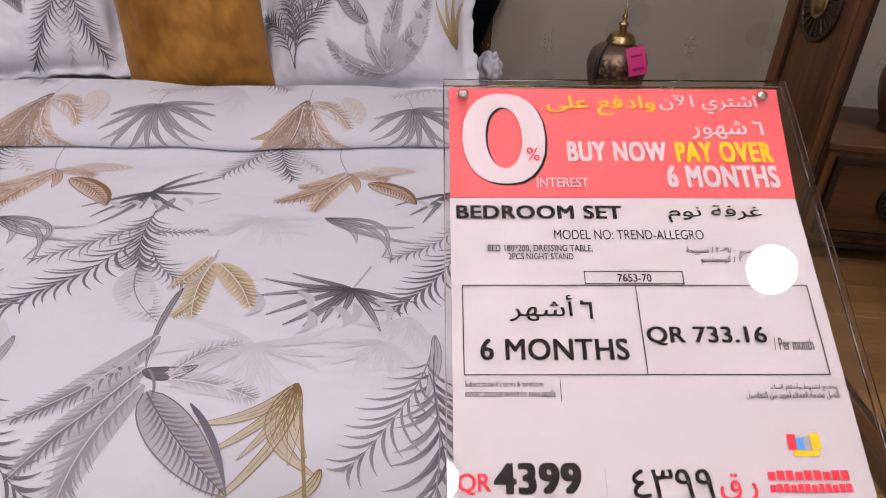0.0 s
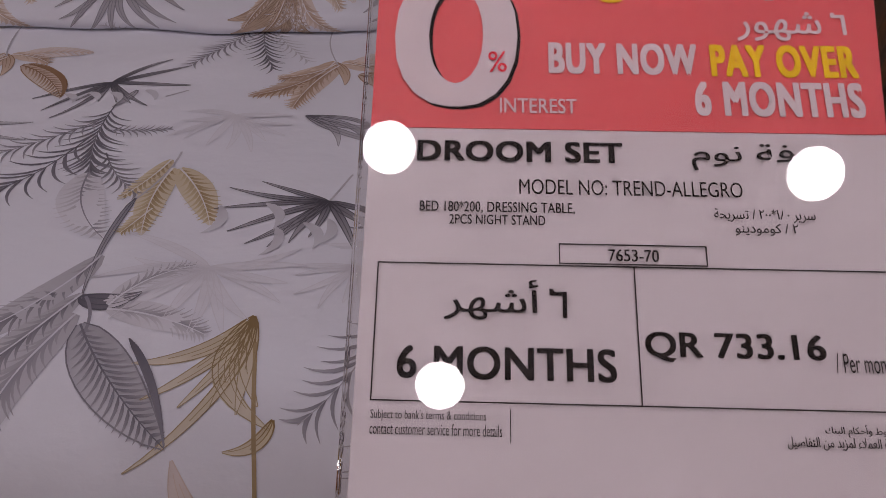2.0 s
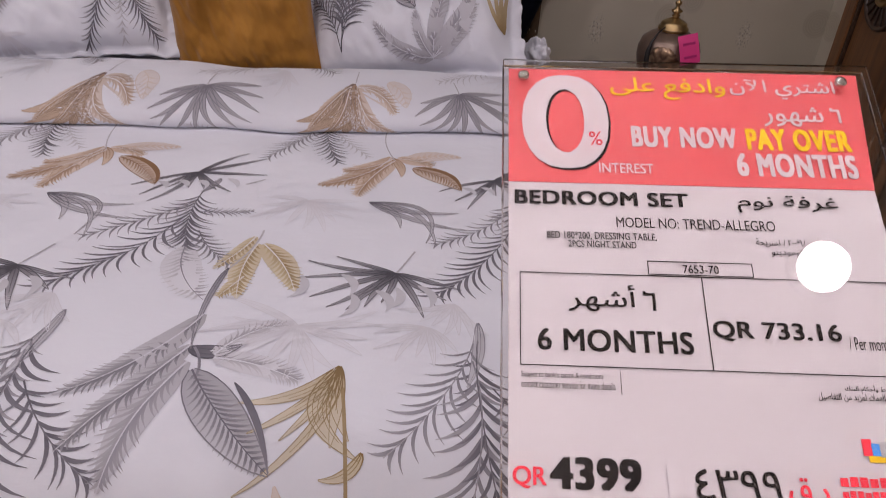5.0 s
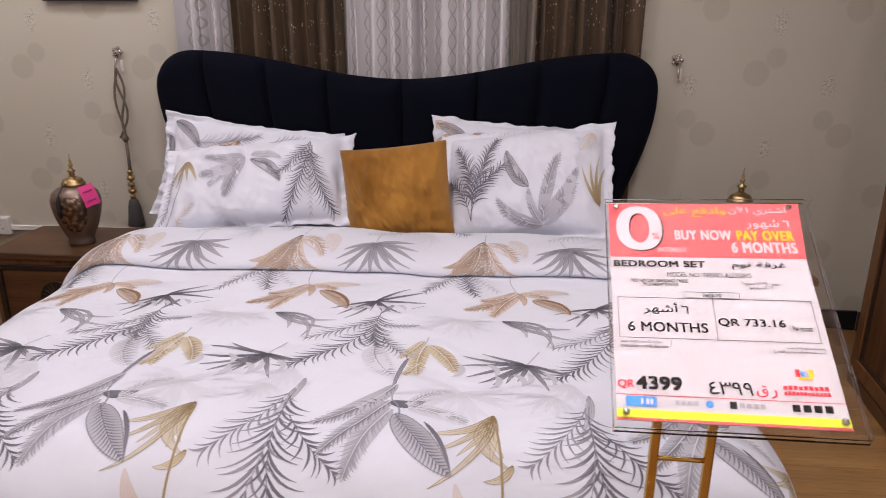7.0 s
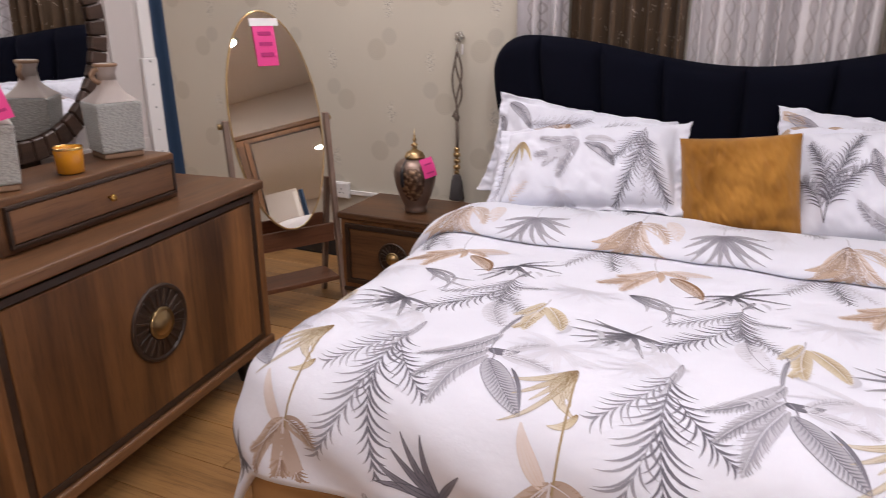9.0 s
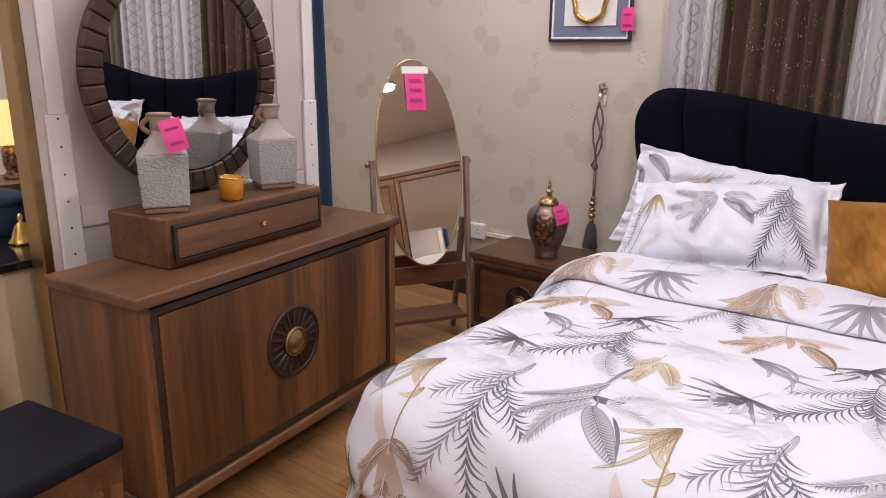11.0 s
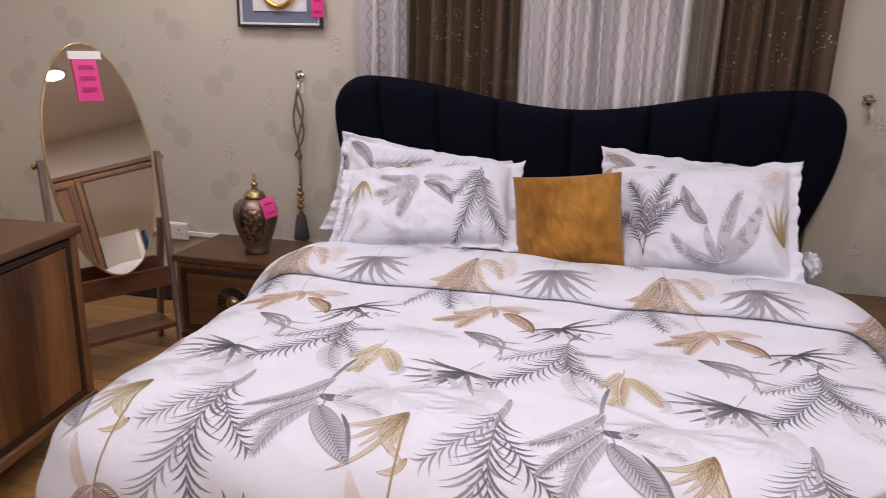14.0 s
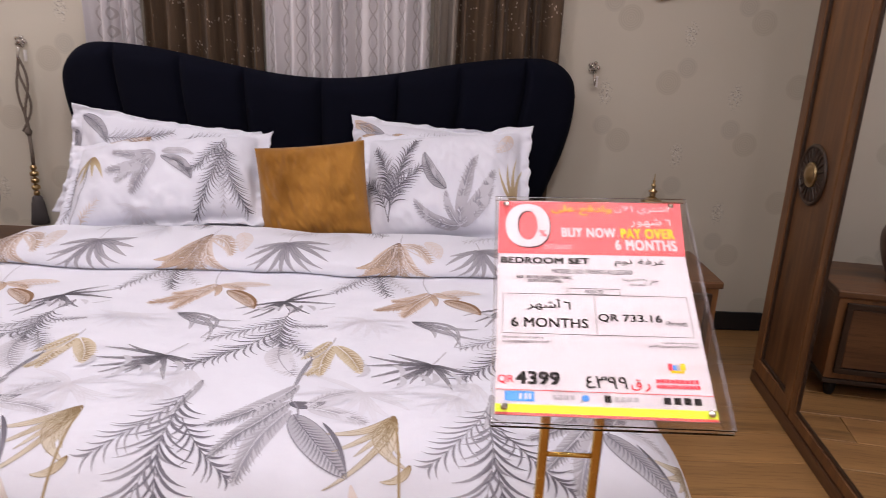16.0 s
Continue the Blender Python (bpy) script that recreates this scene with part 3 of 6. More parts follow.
PIL = "white pillow printed with grey palm leaves, propped on the headboard"
pil_bl, pf_bl = pillow(pose(-0.654, -0.316, 0.764, -19, 6.3, -1.4), 0.80, 0.46, 0.14, 1.0, PIL)
pil_fl, pf_fl = pillow(pose(-0.542, -0.530, 0.766, -50, -5.0, 5), 0.81, 0.46, 0.19, 2.0, "white flanged pillow printed with grey palm leaves, leaning on another")
pil_br, pf_br = pillow(pose(0.508, -0.299, 0.782, -20, 3.3, -1), 0.76, 0.46, 0.14, 3.0, PIL)
pil_fr, pf_fr = pillow(pose(0.538, -0.516, 0.786, -40, -6.5, -9), 0.72, 0.52, 0.19, 4.0, "white flanged pillow printed with grey palms, leaning on another")
cushion, cf = pillow(pose(0.046, -0.612, 0.764, -16, -6, 4), 0.415, 0.375, 0.15, 5.0, "mustard velvet square cushion leaning on the pillows", False, M_MUSTARD, "cushion", "cushion", "")

# a corner of the bed sheet bunched up beside the pillow
bunch = thing("sheet_corner", pose(0.941, -0.528, 0.647), "crumpled white sheet corner bunched beside the pillow", "bed sheet")


def crumple(i, j):
    a, b = 2 * math.pi * i, math.pi * (0.02 + 0.96 * j)
    d = Vector((math.sin(b) * math.cos(a), math.sin(b) * math.sin(a), math.cos(b)))
    r = 1 + 0.35 * noisy(d.x, d.y, d.z, 2.3) + 0.22 * abs(noisy(d.x + 4, d.y, d.z, 5.0)) - 0.06
    return (0.040 * r * d.x, 0.055 * r * d.y, 0.052 * r * d.z)


part("cloth", grid(crumple, 56, 40), M_SHEET, bunch, smooth=True)

# ---------------------------------------------------------------- curtains behind the headboard
CURT = [(-1.03, -0.77, M_TRELLIS, "pale grey patterned curtain panel hanging on the wall", 5), (-0.77, -0.255, M_BROWNCURT, "brown chenille curtain panel hanging on the wall", 7),
        (-0.255, 0.47, M_TRELLIS, "pale patterned curtain panel hanging behind the headboard", 9), (0.47, 0.57, M_TAUPECURT, "taupe curtain lining hanging on the wall", 2), (0.57, 1.02, M_BROWNCURT, "brown chenille curtain panel hanging on the wall", 6)]
for k, (x0, x1, mt, lab, n) in enumerate(CURT):
    cu = thing("curtain", pose(0, 0, 0), lab, "curtain", "display curtains")

    def fold(i, j, d=0.0):
        ph = i * n * 2 * math.pi + 2.6 * noisy(i * 3, j * 0.5, k, 1.2)
        x = x0 + (x1 - x0) * i + 0.012 * math.sin(ph * 0.5 + j * 3) * (0.2 + j)
        return (x, -0.058 + (0.034 + 0.010 * noisy(i * 5, 0.2, k + 4, 1.0)) * math.sin(ph) + 0.006 * math.sin(2.3 * ph + j) + d, 0.45 + 2.1 * j)

    part("panel", shell(lambda i, j: fold(i, j, -0.002), lambda i, j: fold(i, j, 0.002), 20 * n, 14), mt, cu, smooth=True)
rod = thing("curtain_rail", pose(0, 0, 0), "thin metal rail that carries the display curtains", "curtain rail")
part("rail", tube([(-1.2, -0.05, 2.57), (1.2, -0.05, 2.57)], 0.012), M_BRASS, rod, smooth=True)
for x in (-1.1, 0.0, 1.1):
    part("bracket", box(x - 0.01, -0.055, 2.55, x + 0.01, -0.001, 2.59), M_BRASS, rod)


# ---------------------------------------------------------------- carved medallion with a domed knob
def medallion(parent, m, r):
    """A ring of dark spokes with a domed brass knob; it faces its own -y."""
    bm = lathe([(r * 0.40, -0.004), (r * 0.40, 0.004), (r * 0.95, 0.003), (r * 0.95, -0.002)], 40, "y", close=False)
    bmesh.ops.transform(bm, matrix=m, verts=bm.verts)
    md = part("medallion", bm, M_DARKWOOD, parent, "dark carved ring of spokes")
    bm = lathe([(r * 0.88, 0.001), (r * 0.90, 0.008), (r * 0.96, 0.010), (r, 0.006), (r, 0.0)], 40, "y", close=False)
    bmesh.ops.transform(bm, matrix=m, verts=bm.verts)
    part("rim", bm, M_DARKWOOD, md, smooth=True)
    n = 20
    for i in range(n):
        a = 2 * math.pi * i / n
        bm = box(r * 0.44, -0.009, -r * 0.035, r * 0.87, -0.003, r * 0.035, bev=0.0015, seg=1)
        bmesh.ops.transform(bm, matrix=m @ Matrix.Rotation(a, 4, "Y"), verts=bm.verts)
        part("spoke", bm, M_DARKWOOD, md)
    bm = lathe([(r * 0.40, 0.003), (r * 0.42, 0.010), (r * 0.39, 0.016), (r * 0.33, 0.013), (r * 0.30, 0.014), (r * 0.22, 0.023), (r * 0.10, 0.027), (0.0005, 0.028)], 32, "y")
    bmesh.ops.transform(bm, matrix=m, verts=bm.verts)
    part("knob", bm, M_BRASS, md, "domed antique brass knob", smooth=True)


def frame_strips(parent, name, x0, z0, x1, z1, y, w, d, mat, label=""):
    """Four mitre-butted strips round a panel that faces -y."""
    for a in ((x0, z0, x1, z0 + w), (x0, z1 - w, x1, z1), (x0, z0 + w, x0 + w, z1 - w), (x1 - w, z0 + w, x1, z1 - w)):
        part(name, box(a[0], y - d, a[1], a[2], y, a[3], bev=0.002), mat, parent, label)


# ---------------------------------------------------------------- nightstands
def nightstand(m):
    ns = thing("nightstand", m, "rustic oak nightstand with one panelled drawer and brass knob", "nightstand", "nightstands beside the bed")
    W, Dp, H = 0.29, 0.40, 0.47
    part("top", box(-W - 0.012, 0.0, H - 0.03, W + 0.012, Dp + 0.012, H, bev=0.006), M_OAKX, ns)
    part("body", box(-W, 0.012, 0.09, W, Dp, H - 0.03, bev=0.004), M_OAK, ns)
    part("plinth", box(-W - 0.006, 0.004, 0.07, W + 0.006, Dp, 0.09, bev=0.004), M_DARKWOOD, ns)
    dr = part("drawer", box(-W + 0.055, 0.000, 0.145, W - 0.055, 0.0115, H - 0.075, bev=0.003), M_OAKX, ns)
    frame_strips(dr, "moulding", -W + 0.03, 0.12, W - 0.03, H - 0.05, 0.0115, 0.022, 0.018, M_DARKWOOD, "dark recessed moulding")
    medallion(dr, Matrix.Translation((0, -0.001, 0.275)), 0.078)
    for x in (-W + 0.05, W - 0.05):
        for y in (0.06, Dp - 0.05):
            part("foot", lathe([(0.016, 0.0), (0.022, 0.02), (0.026, 0.069)], 16, m=Matrix.Translation((x, y, 0))), M_BLACK, ns, smooth=True)
    return ns


ns_l = nightstand(pose(-1.41, -0.61, 0, 0, 0, 0))
ns_r = nightstand(pose(1.36, -0.64, 0, 0, 0, 0))

# ---------------------------------------------------------------- dresser
DR = pose(-1.52, -1.90, 0, 0, 0, 96) @ Matrix.Identity(4)
DW, DD, DH = 0.585, 0.40, 0.79
dresser = thing("dresser", DR, "long rustic oak dresser with a panelled front and carved medallion", "dresser")
part("top", box(-DW - 0.015, -0.015, DH - 0.035, DW + 0.015, DD, DH, bev=0.008), M_OAKX, dresser)
for sx in (-1, 1):
    part("side_panel", box(min(sx * DW, sx * (DW - 0.035)), 0.0, 0.166, max(sx * DW, sx * (DW - 0.035)), DD, DH - 0.035, bev=0.004), M_OAK, dresser)
part("body", box(-DW + 0.036, 0.022, 0.166, DW - 0.036, DD - 0.002, DH - 0.036, bev=0.002), M_OAK, dresser)
part("lower_rail", box(-DW - 0.008, -0.010, 0.128, DW + 0.008, DD, 0.165, bev=0.008), M_OAKX, dresser)
door = part("door_panel", box(-DW + 0.062, 0.004, 0.192, DW - 0.062, 0.0215, DH - 0.072, bev=0.003), M_OAKB, dresser, "panelled front of broad oak boards")
frame_strips(dresser, "moulding", -DW + 0.036, 0.169, DW - 0.036, DH - 0.045, 0.0215, 0.022, 0.018, M_DARKWOOD, "dark stepped moulding")
medallion(door, Matrix.Translation((-0.012, 0.003, 0.472)), 0.124)
for x in (-DW + 0.10, DW - 0.10):
    for y in (0.07, DD - 0.06):
        part("foot", lathe([(0.020, 0.0), (0.030, 0.04), (0.036, 0.127)], 16, m=Matrix.Translation((x, y, 0))), M_BLACK, dresser, smooth=True)
chest = part("jewel_drawer", box(-0.38, 0.13, DH + 0.001, 0.30, DD - 0.005, DH + 0.150, bev=0.005), M_OAKX, dresser, "raised drawer box on the dresser top")
part("drawer_front", box(-0.35, 0.118, DH + 0.030, 0.27, 0.1295, DH + 0.120, bev=0.003), M_OAKX, chest)
frame_strips(chest, "moulding", -0.362, DH + 0.018, 0.282, DH + 0.132, 0.1295, 0.010, 0.014, M_DARKWOOD)
part("knob", lathe([(0.004, 0.0), (0.004, 0.012), (0.011, 0.016), (0.011, 0.022), (0.006, 0.026)], 20, "y", m=Matrix.Translation((-0.02, 0.118, DH + 0.075))), M_GOLD, chest, smooth=True)

# ---------------------------------------------------------------- price sign on a gold stand
S_X0, S_X1, S_H = -0.0078, 0.2548, 0.3625
S_HEAD = 0.2572
SIGN = Matrix(((0.9956, 0.0499, -0.0797, 0.5948), (-0.0840, 0.8540, -0.5134, -2.5190), (0.0425, 0.5178, 0.8544, 0.9563), (0, 0, 0, 1)))
sign = thing("price_sign", SIGN, "clear acrylic price sign on a gold stand beside the bed", "sign")
M_SIGNW, M_SIGNR = plain("sign_paper", (0.42, 0.378, 0.388), 0.5, vary=0.02, bumpy=0.0), plain("sign_red", (0.48, 0.038, 0.044), 0.5, vary=0.03, bumpy=0.0)
part("sheet", box(S_X0, 0, -0.001, S_X1, S_H, 0.0, bev=0), M_SIGNW, sign, "white price sheet with black print")
bm = box(S_X0, S_HEAD, -0.0008, S_X1, S_H, 0.0004, bev=0)
for vert in bm.verts:
    if vert.co.x > 0.1 and vert.co.y > 0.3:
        vert.co.x += 0.0085
part("red_header", bm, M_SIGNR, sign)

# ---------------------------------------------------------------- printed leaves on the bed linen
PAPER = (0.755, 0.765, 0.85)
INK_D, INK_M, INK_L, INK_P = (0.108, 0.103, 0.132), (0.258, 0.250, 0.298), (0.46, 0.45, 0.50), (0.66, 0.65, 0.71)
GOLD_D, GOLD_L, TAN_D, TAN_L = (0.27, 0.175, 0.065), (0.62, 0.53, 0.36), (0.25, 0.135, 0.062), (0.66, 0.52, 0.42)


def blend(a, b, t):
    return tuple(x + (y - x) * t for x, y in zip(a, b))


class Print:
    """Collects flat printed shapes and lays them on a cloth f(u, v)."""

    def __init__(self, seed):
        self.v, self.f, self.c, self.n, self.rng = [], [], [], 0, random.Random(seed)

    def strip(self, pts, wid, cols, lift=0):
        k0 = len(self.v)
        n = len(pts)
        for i, (x, y) in enumerate(pts):
            a, b = pts[max(0, i - 1)], pts[min(n - 1, i + 1)]
            dx, dy = b[0] - a[0], b[1] - a[1]
            d = math.hypot(dx, dy) or 1e-6
            ox, oy = -dy / d * wid[i] / 2, dx / d * wid[i] / 2
            h = 0.0007 + 0.00022 * lift + 0.000016 * (self.n % 12)
            self.v += [(x + ox, y + oy, h), (x - ox, y - oy, h)]
            c = cols[i]
            self.c += [c, c]
            if i:
                q = k0 + 2 * i
                self.f.append((q - 2, q - 1, q + 1, q))
        self.n += 1

    def curve(self, a, b, bend, n):
        """Points from a to b, bowed sideways by bend times the length."""
        dx, dy = b[0] - a[0], b[1] - a[1]
        return [(a[0] + dx * t - dy * bend * 4 * t * (1 - t), a[1] + dy * t + dx * bend * 4 * t * (1 - t)) for t in (i / n for i in range(n + 1))]

    def blade(self, a, b, w, c0, c1, bend=0.0, n=6, lift=0, fat=0.5):
        pts = self.curve(a, b, bend, n)
        wid = [max(0.0006, w * math.sin(math.pi * min(0.999, (i / n) ** fat * 0.96 + 0.04)) ** 0.8) for i in range(n + 1)]
        self.strip(pts, wid, [blend(c0, c1, i / n) for i in range(n + 1)], lift)

    def stem(self, a, b, w, c, bend=0.0, n=18, lift=2):
        self.strip(self.curve(a, b, bend, n), [w] * (n + 1), [c] * (n + 1), lift)

    def frond(self, a, b, bend, length, n, c0, c1, start=0.10, w=0.0052, sides=(1, -1), open_angle=58):
        """A palm frond: a thin rib with rows of narrow leaflets."""
        r = self.rng
        pts = self.curve(a, b, bend, 24)
        self.strip(pts, [0.0026 - 0.0016 * i / 24 for i in range(25)], [blend(c0, c1, i / 24) for i in range(25)], 1)
        n = int(n * 0.76) + 1
        for i in range(n):
            t = start + (1 - start) * i / n
            k = t * 24
            j = min(23, int(k))
            p = [pts[j][q] + (pts[j + 1][q] - pts[j][q]) * (k - j) for q in (0, 1)]
            d = math.atan2(pts[j + 1][1] - pts[j][1], pts[j + 1][0] - pts[j][0])
            ln = length * 1.12 * (0.45 + 0.75 * math.sin(math.pi * (0.15 + 0.80 * t)) ** 1.2)
            for s in sides:
                ang = d + s * radians(open_angle - 26 * t + r.uniform(-5, 5))
                l2 = ln * r.uniform(0.85, 1.1)
                q = (p[0] + l2 * math.cos(ang), p[1] + l2 * math.sin(ang))
                tone = r.uniform(0, 0.35)
                self.blade(p, q, w * 0.66 * r.uniform(0.8, 1.25), blend(c0, INK_D, 0.3) if c0 is INK_M else blend(c0, c1, tone * 0.6), blend(c0, c1, min(1, tone + 0.5)), -s * 0.15, 6, 0, 0.75)

    def leaf(self, a, b, w, c0, c1, bend=0.0, veins=14, dark=None):
        """A broad leaf with a mid rib and slanting veins."""
        n = 12
        dark = dark or c0
        pts = self.curve(a, b, bend, n)
        prof = [w * (math.sin(math.pi * min(0.999, (i / n) ** 0.8 * 0.97 + 0.02))) ** 0.75 for i in range(n + 1)]
        for side in (1, -1):
            mids = []
            for i, (x, y) in enumerate(pts):
                p, q = pts[max(0, i - 1)], pts[min(n, i + 1)]
                dx, dy = q[0] - p[0], q[1] - p[1]
                d = math.hypot(dx, dy) or 1e-6
                mids.append((x - side * dy / d * prof[i] / 4, y + side * dx / d * prof[i] / 4))
            sc = blend(c1, c0, 0.25) if side > 0 else blend(c1, PAPER, 0.35)
            self.strip(mids, [q / 2 for q in prof], [blend(blend(c0, PAPER, 0.10), blend(sc, PAPER, 0.15), min(1, 0.1 + 1.2 * i / n)) for i in range(n + 1)], 0)
        veins = int(veins * 1.35)
        for i in range(1, veins):
            t = i / veins
            k = t * n
            j = min(n - 1, int(k))
            p = [pts[j][q] + (pts[j + 1][q] - pts[j][q]) * (k - j) for q in (0, 1)]
            d = math.atan2(pts[j + 1][1] - pts[j][1], pts[j + 1][0] - pts[j][0])
            half = (prof[j] + (prof[j + 1] - prof[j]) * (k - j)) / 2
            for s in (1, -1):
                ang = d + s * radians(52)
                l2 = half / math.sin(radians(52)) * 0.97
                self.blade(p, (p[0] + l2 * math.cos(ang), p[1] + l2 * math.sin(ang)), 0.0040, dark, blend(dark, c1, 0.75), -s * 0.09, 4, 2, 0.7)
        for k in (0.96, -0.96):
            self.strip(self.sides(pts, prof, k), [0.0016] * (n + 1), [blend(dark, c1, 0.4 * i / n) for i in range(n + 1)], 3)
        self.strip(pts, [0.0028 - 0.0018 * i / n for i in range(n + 1)], [dark] * (n + 1), 3)

    def fan(self, c, spokes, w, c0, c1, ribs=True):
        """Blades that spread from one point: (angle in degrees, length)."""
        for ang, ln in spokes:
            a = radians(ang)
            b = (c[0] + ln * math.cos(a), c[1] + ln * math.sin(a))
            self.blade(c, b, w, c0, c1, self.rng.uniform(-0.05, 0.05), 8, 0, 0.62)
            if ribs:
                self.stem(c, (c[0] + 0.9 * (b[0] - c[0]), c[1] + 0.9 * (b[1] - c[1])), 0.0014, blend(c0, INK_D, 0.35), self.rng.uniform(-0.02, 0.02), 6, 2)

    def sides(self, pts, prof, k):
        """The line that runs at k half-widths beside a curve."""
        n = len(pts) - 1
        out = []
        for i, (x, y) in enumerate(pts):
            p, q = pts[max(0, i - 1)], pts[min(n, i + 1)]
            dx, dy = q[0] - p[0], q[1] - p[1]
            d = math.hypot(dx, dy) or 1e-6
            out.append((x - dy / d * prof[i] / 2 * k, y + dx / d * prof[i] / 2 * k))
        return out

    def lined(self, a, b, w, base, tip, line, bend=0.0, lines=5, fat=0.75, n=12):
        """A long blade with fine lines running from its base to its tip."""
        pts = self.curve(a, b, bend, n)
        prof = [max(0.0008, w * math.sin(math.pi * min(0.999, (i / n) ** fat * 0.96 + 0.03)) ** 0.8) for i in range(n + 1)]
        self.strip(pts, prof, [blend(base, tip, i / n) for i in range(n + 1)], 0)
        for k in range(lines):
            s = -0.92 + 1.84 * k / max(1, lines - 1) + self.rng.uniform(-0.08, 0.08)
            m = n if abs(s) > 0.8 else int(n * self.rng.uniform(0.55, 0.95))
            wd = 0.0018 if abs(s) > 0.8 else 0.0013
            self.strip(self.sides(pts, prof, s)[:m + 1], [wd * (1 - 0.5 * i / n) for i in range(m + 1)], [blend(line, base, 0.6 * i / n) for i in range(m + 1)], 2)

    def comb(self, a, b, w, dark, light, bend=0.0, veins=16, pale=0.55, rib=None, open_angle=33):
        """A feathered leaf: a light rib, dark strokes on both sides, a toothed edge."""
        r = self.rng
        n = 14
        pts = self.curve(a, b, bend, n)
        prof = [w * math.sin(math.pi * min(0.999, (i / n) ** 0.8 * 0.95 + 0.04)) ** 0.7 for i in range(n + 1)]
        self.strip(pts, [p * 0.90 for p in prof], [blend(blend(light, dark, 0.18), blend(light, PAPER, 0.15 + 0.6 * pale), min(1.0, 0.10 + 1.1 * i / n)) for i in range(n + 1)], 0)
        for i in range(veins):
            t = 0.04 + 0.92 * i / veins
            k = t * n
            j = min(n - 1, int(k))
            p = [pts[j][q] + (pts[j + 1][q] - pts[j][q]) * (k - j) for q in (0, 1)]
            d = math.atan2(pts[j + 1][1] - pts[j][1], pts[j + 1][0] - pts[j][0])
            half = (prof[j] + (prof[j + 1] - prof[j]) * (k - j)) / 2
            for s in (1, -1):
                ang = d + s * radians(open_angle + r.uniform(-5, 5))
                l2 = half / math.sin(radians(open_angle)) * r.uniform(0.92, 1.05)
                tone = 0.0 if s > 0 else 0.30
                self.blade(p, (p[0] + l2 * math.cos(ang), p[1] + l2 * math.sin(ang)), 0.92 * 0.95 * math.hypot(b[0] - a[0], b[1] - a[1]) / veins * 0.52, blend(dark, light, tone + r.uniform(0, 0.2)), blend(dark, light, min(1.0, tone + 0.65)), -s * 0.13, 5, 1, 0.6)
        c = rib or blend(light, PAPER, 0.6)
        self.strip(pts, [0.0032 - 0.0022 * i / n for i in range(n + 1)], [c] * (n + 1), 3)

    def ghost_fan(self, c, r0, n=9, a0=160, a1=380):
        """A very pale fan, as if printed beneath the rest."""
        for i in range(n):
            an, rr = radians(a0 + (a1 - a0) * (i + self.rng.uniform(-0.2, 0.2)) / n), r0 * self.rng.uniform(0.75, 1.1)
            e = (c[0] + rr * math.cos(an), c[1] + rr * math.sin(an))
            self.lined(c, e, r0 * 0.13, blend(PAPER, INK_P, 0.75), blend(PAPER, INK_P, 0.25), blend(PAPER, INK_P, 0.95), self.rng.uniform(-0.1, 0.1), 3)

    def lay(self, name, f, parent, label=""):
        """Makes the mesh; f(u, v, h) gives the place on the cloth."""
        me = bpy.data.meshes.new(name)
        me.from_pydata([f(*p) for p in self.v], [], self.f)
        at = me.color_attributes.new("ink", "FLOAT_COLOR", "POINT")
        at.data.foreach_set("color", np.array([(*c, 1.0) for c in self.c], dtype=np.float32).ravel())
        me.materials.append(M_INK)
        me.polygons.foreach_set("use_smooth", [True] * len(me.polygons))
        ob = new(name, me)
        ob.parent = parent
        if label:
            ob["label"] = label
        return ob


REP = 0.63


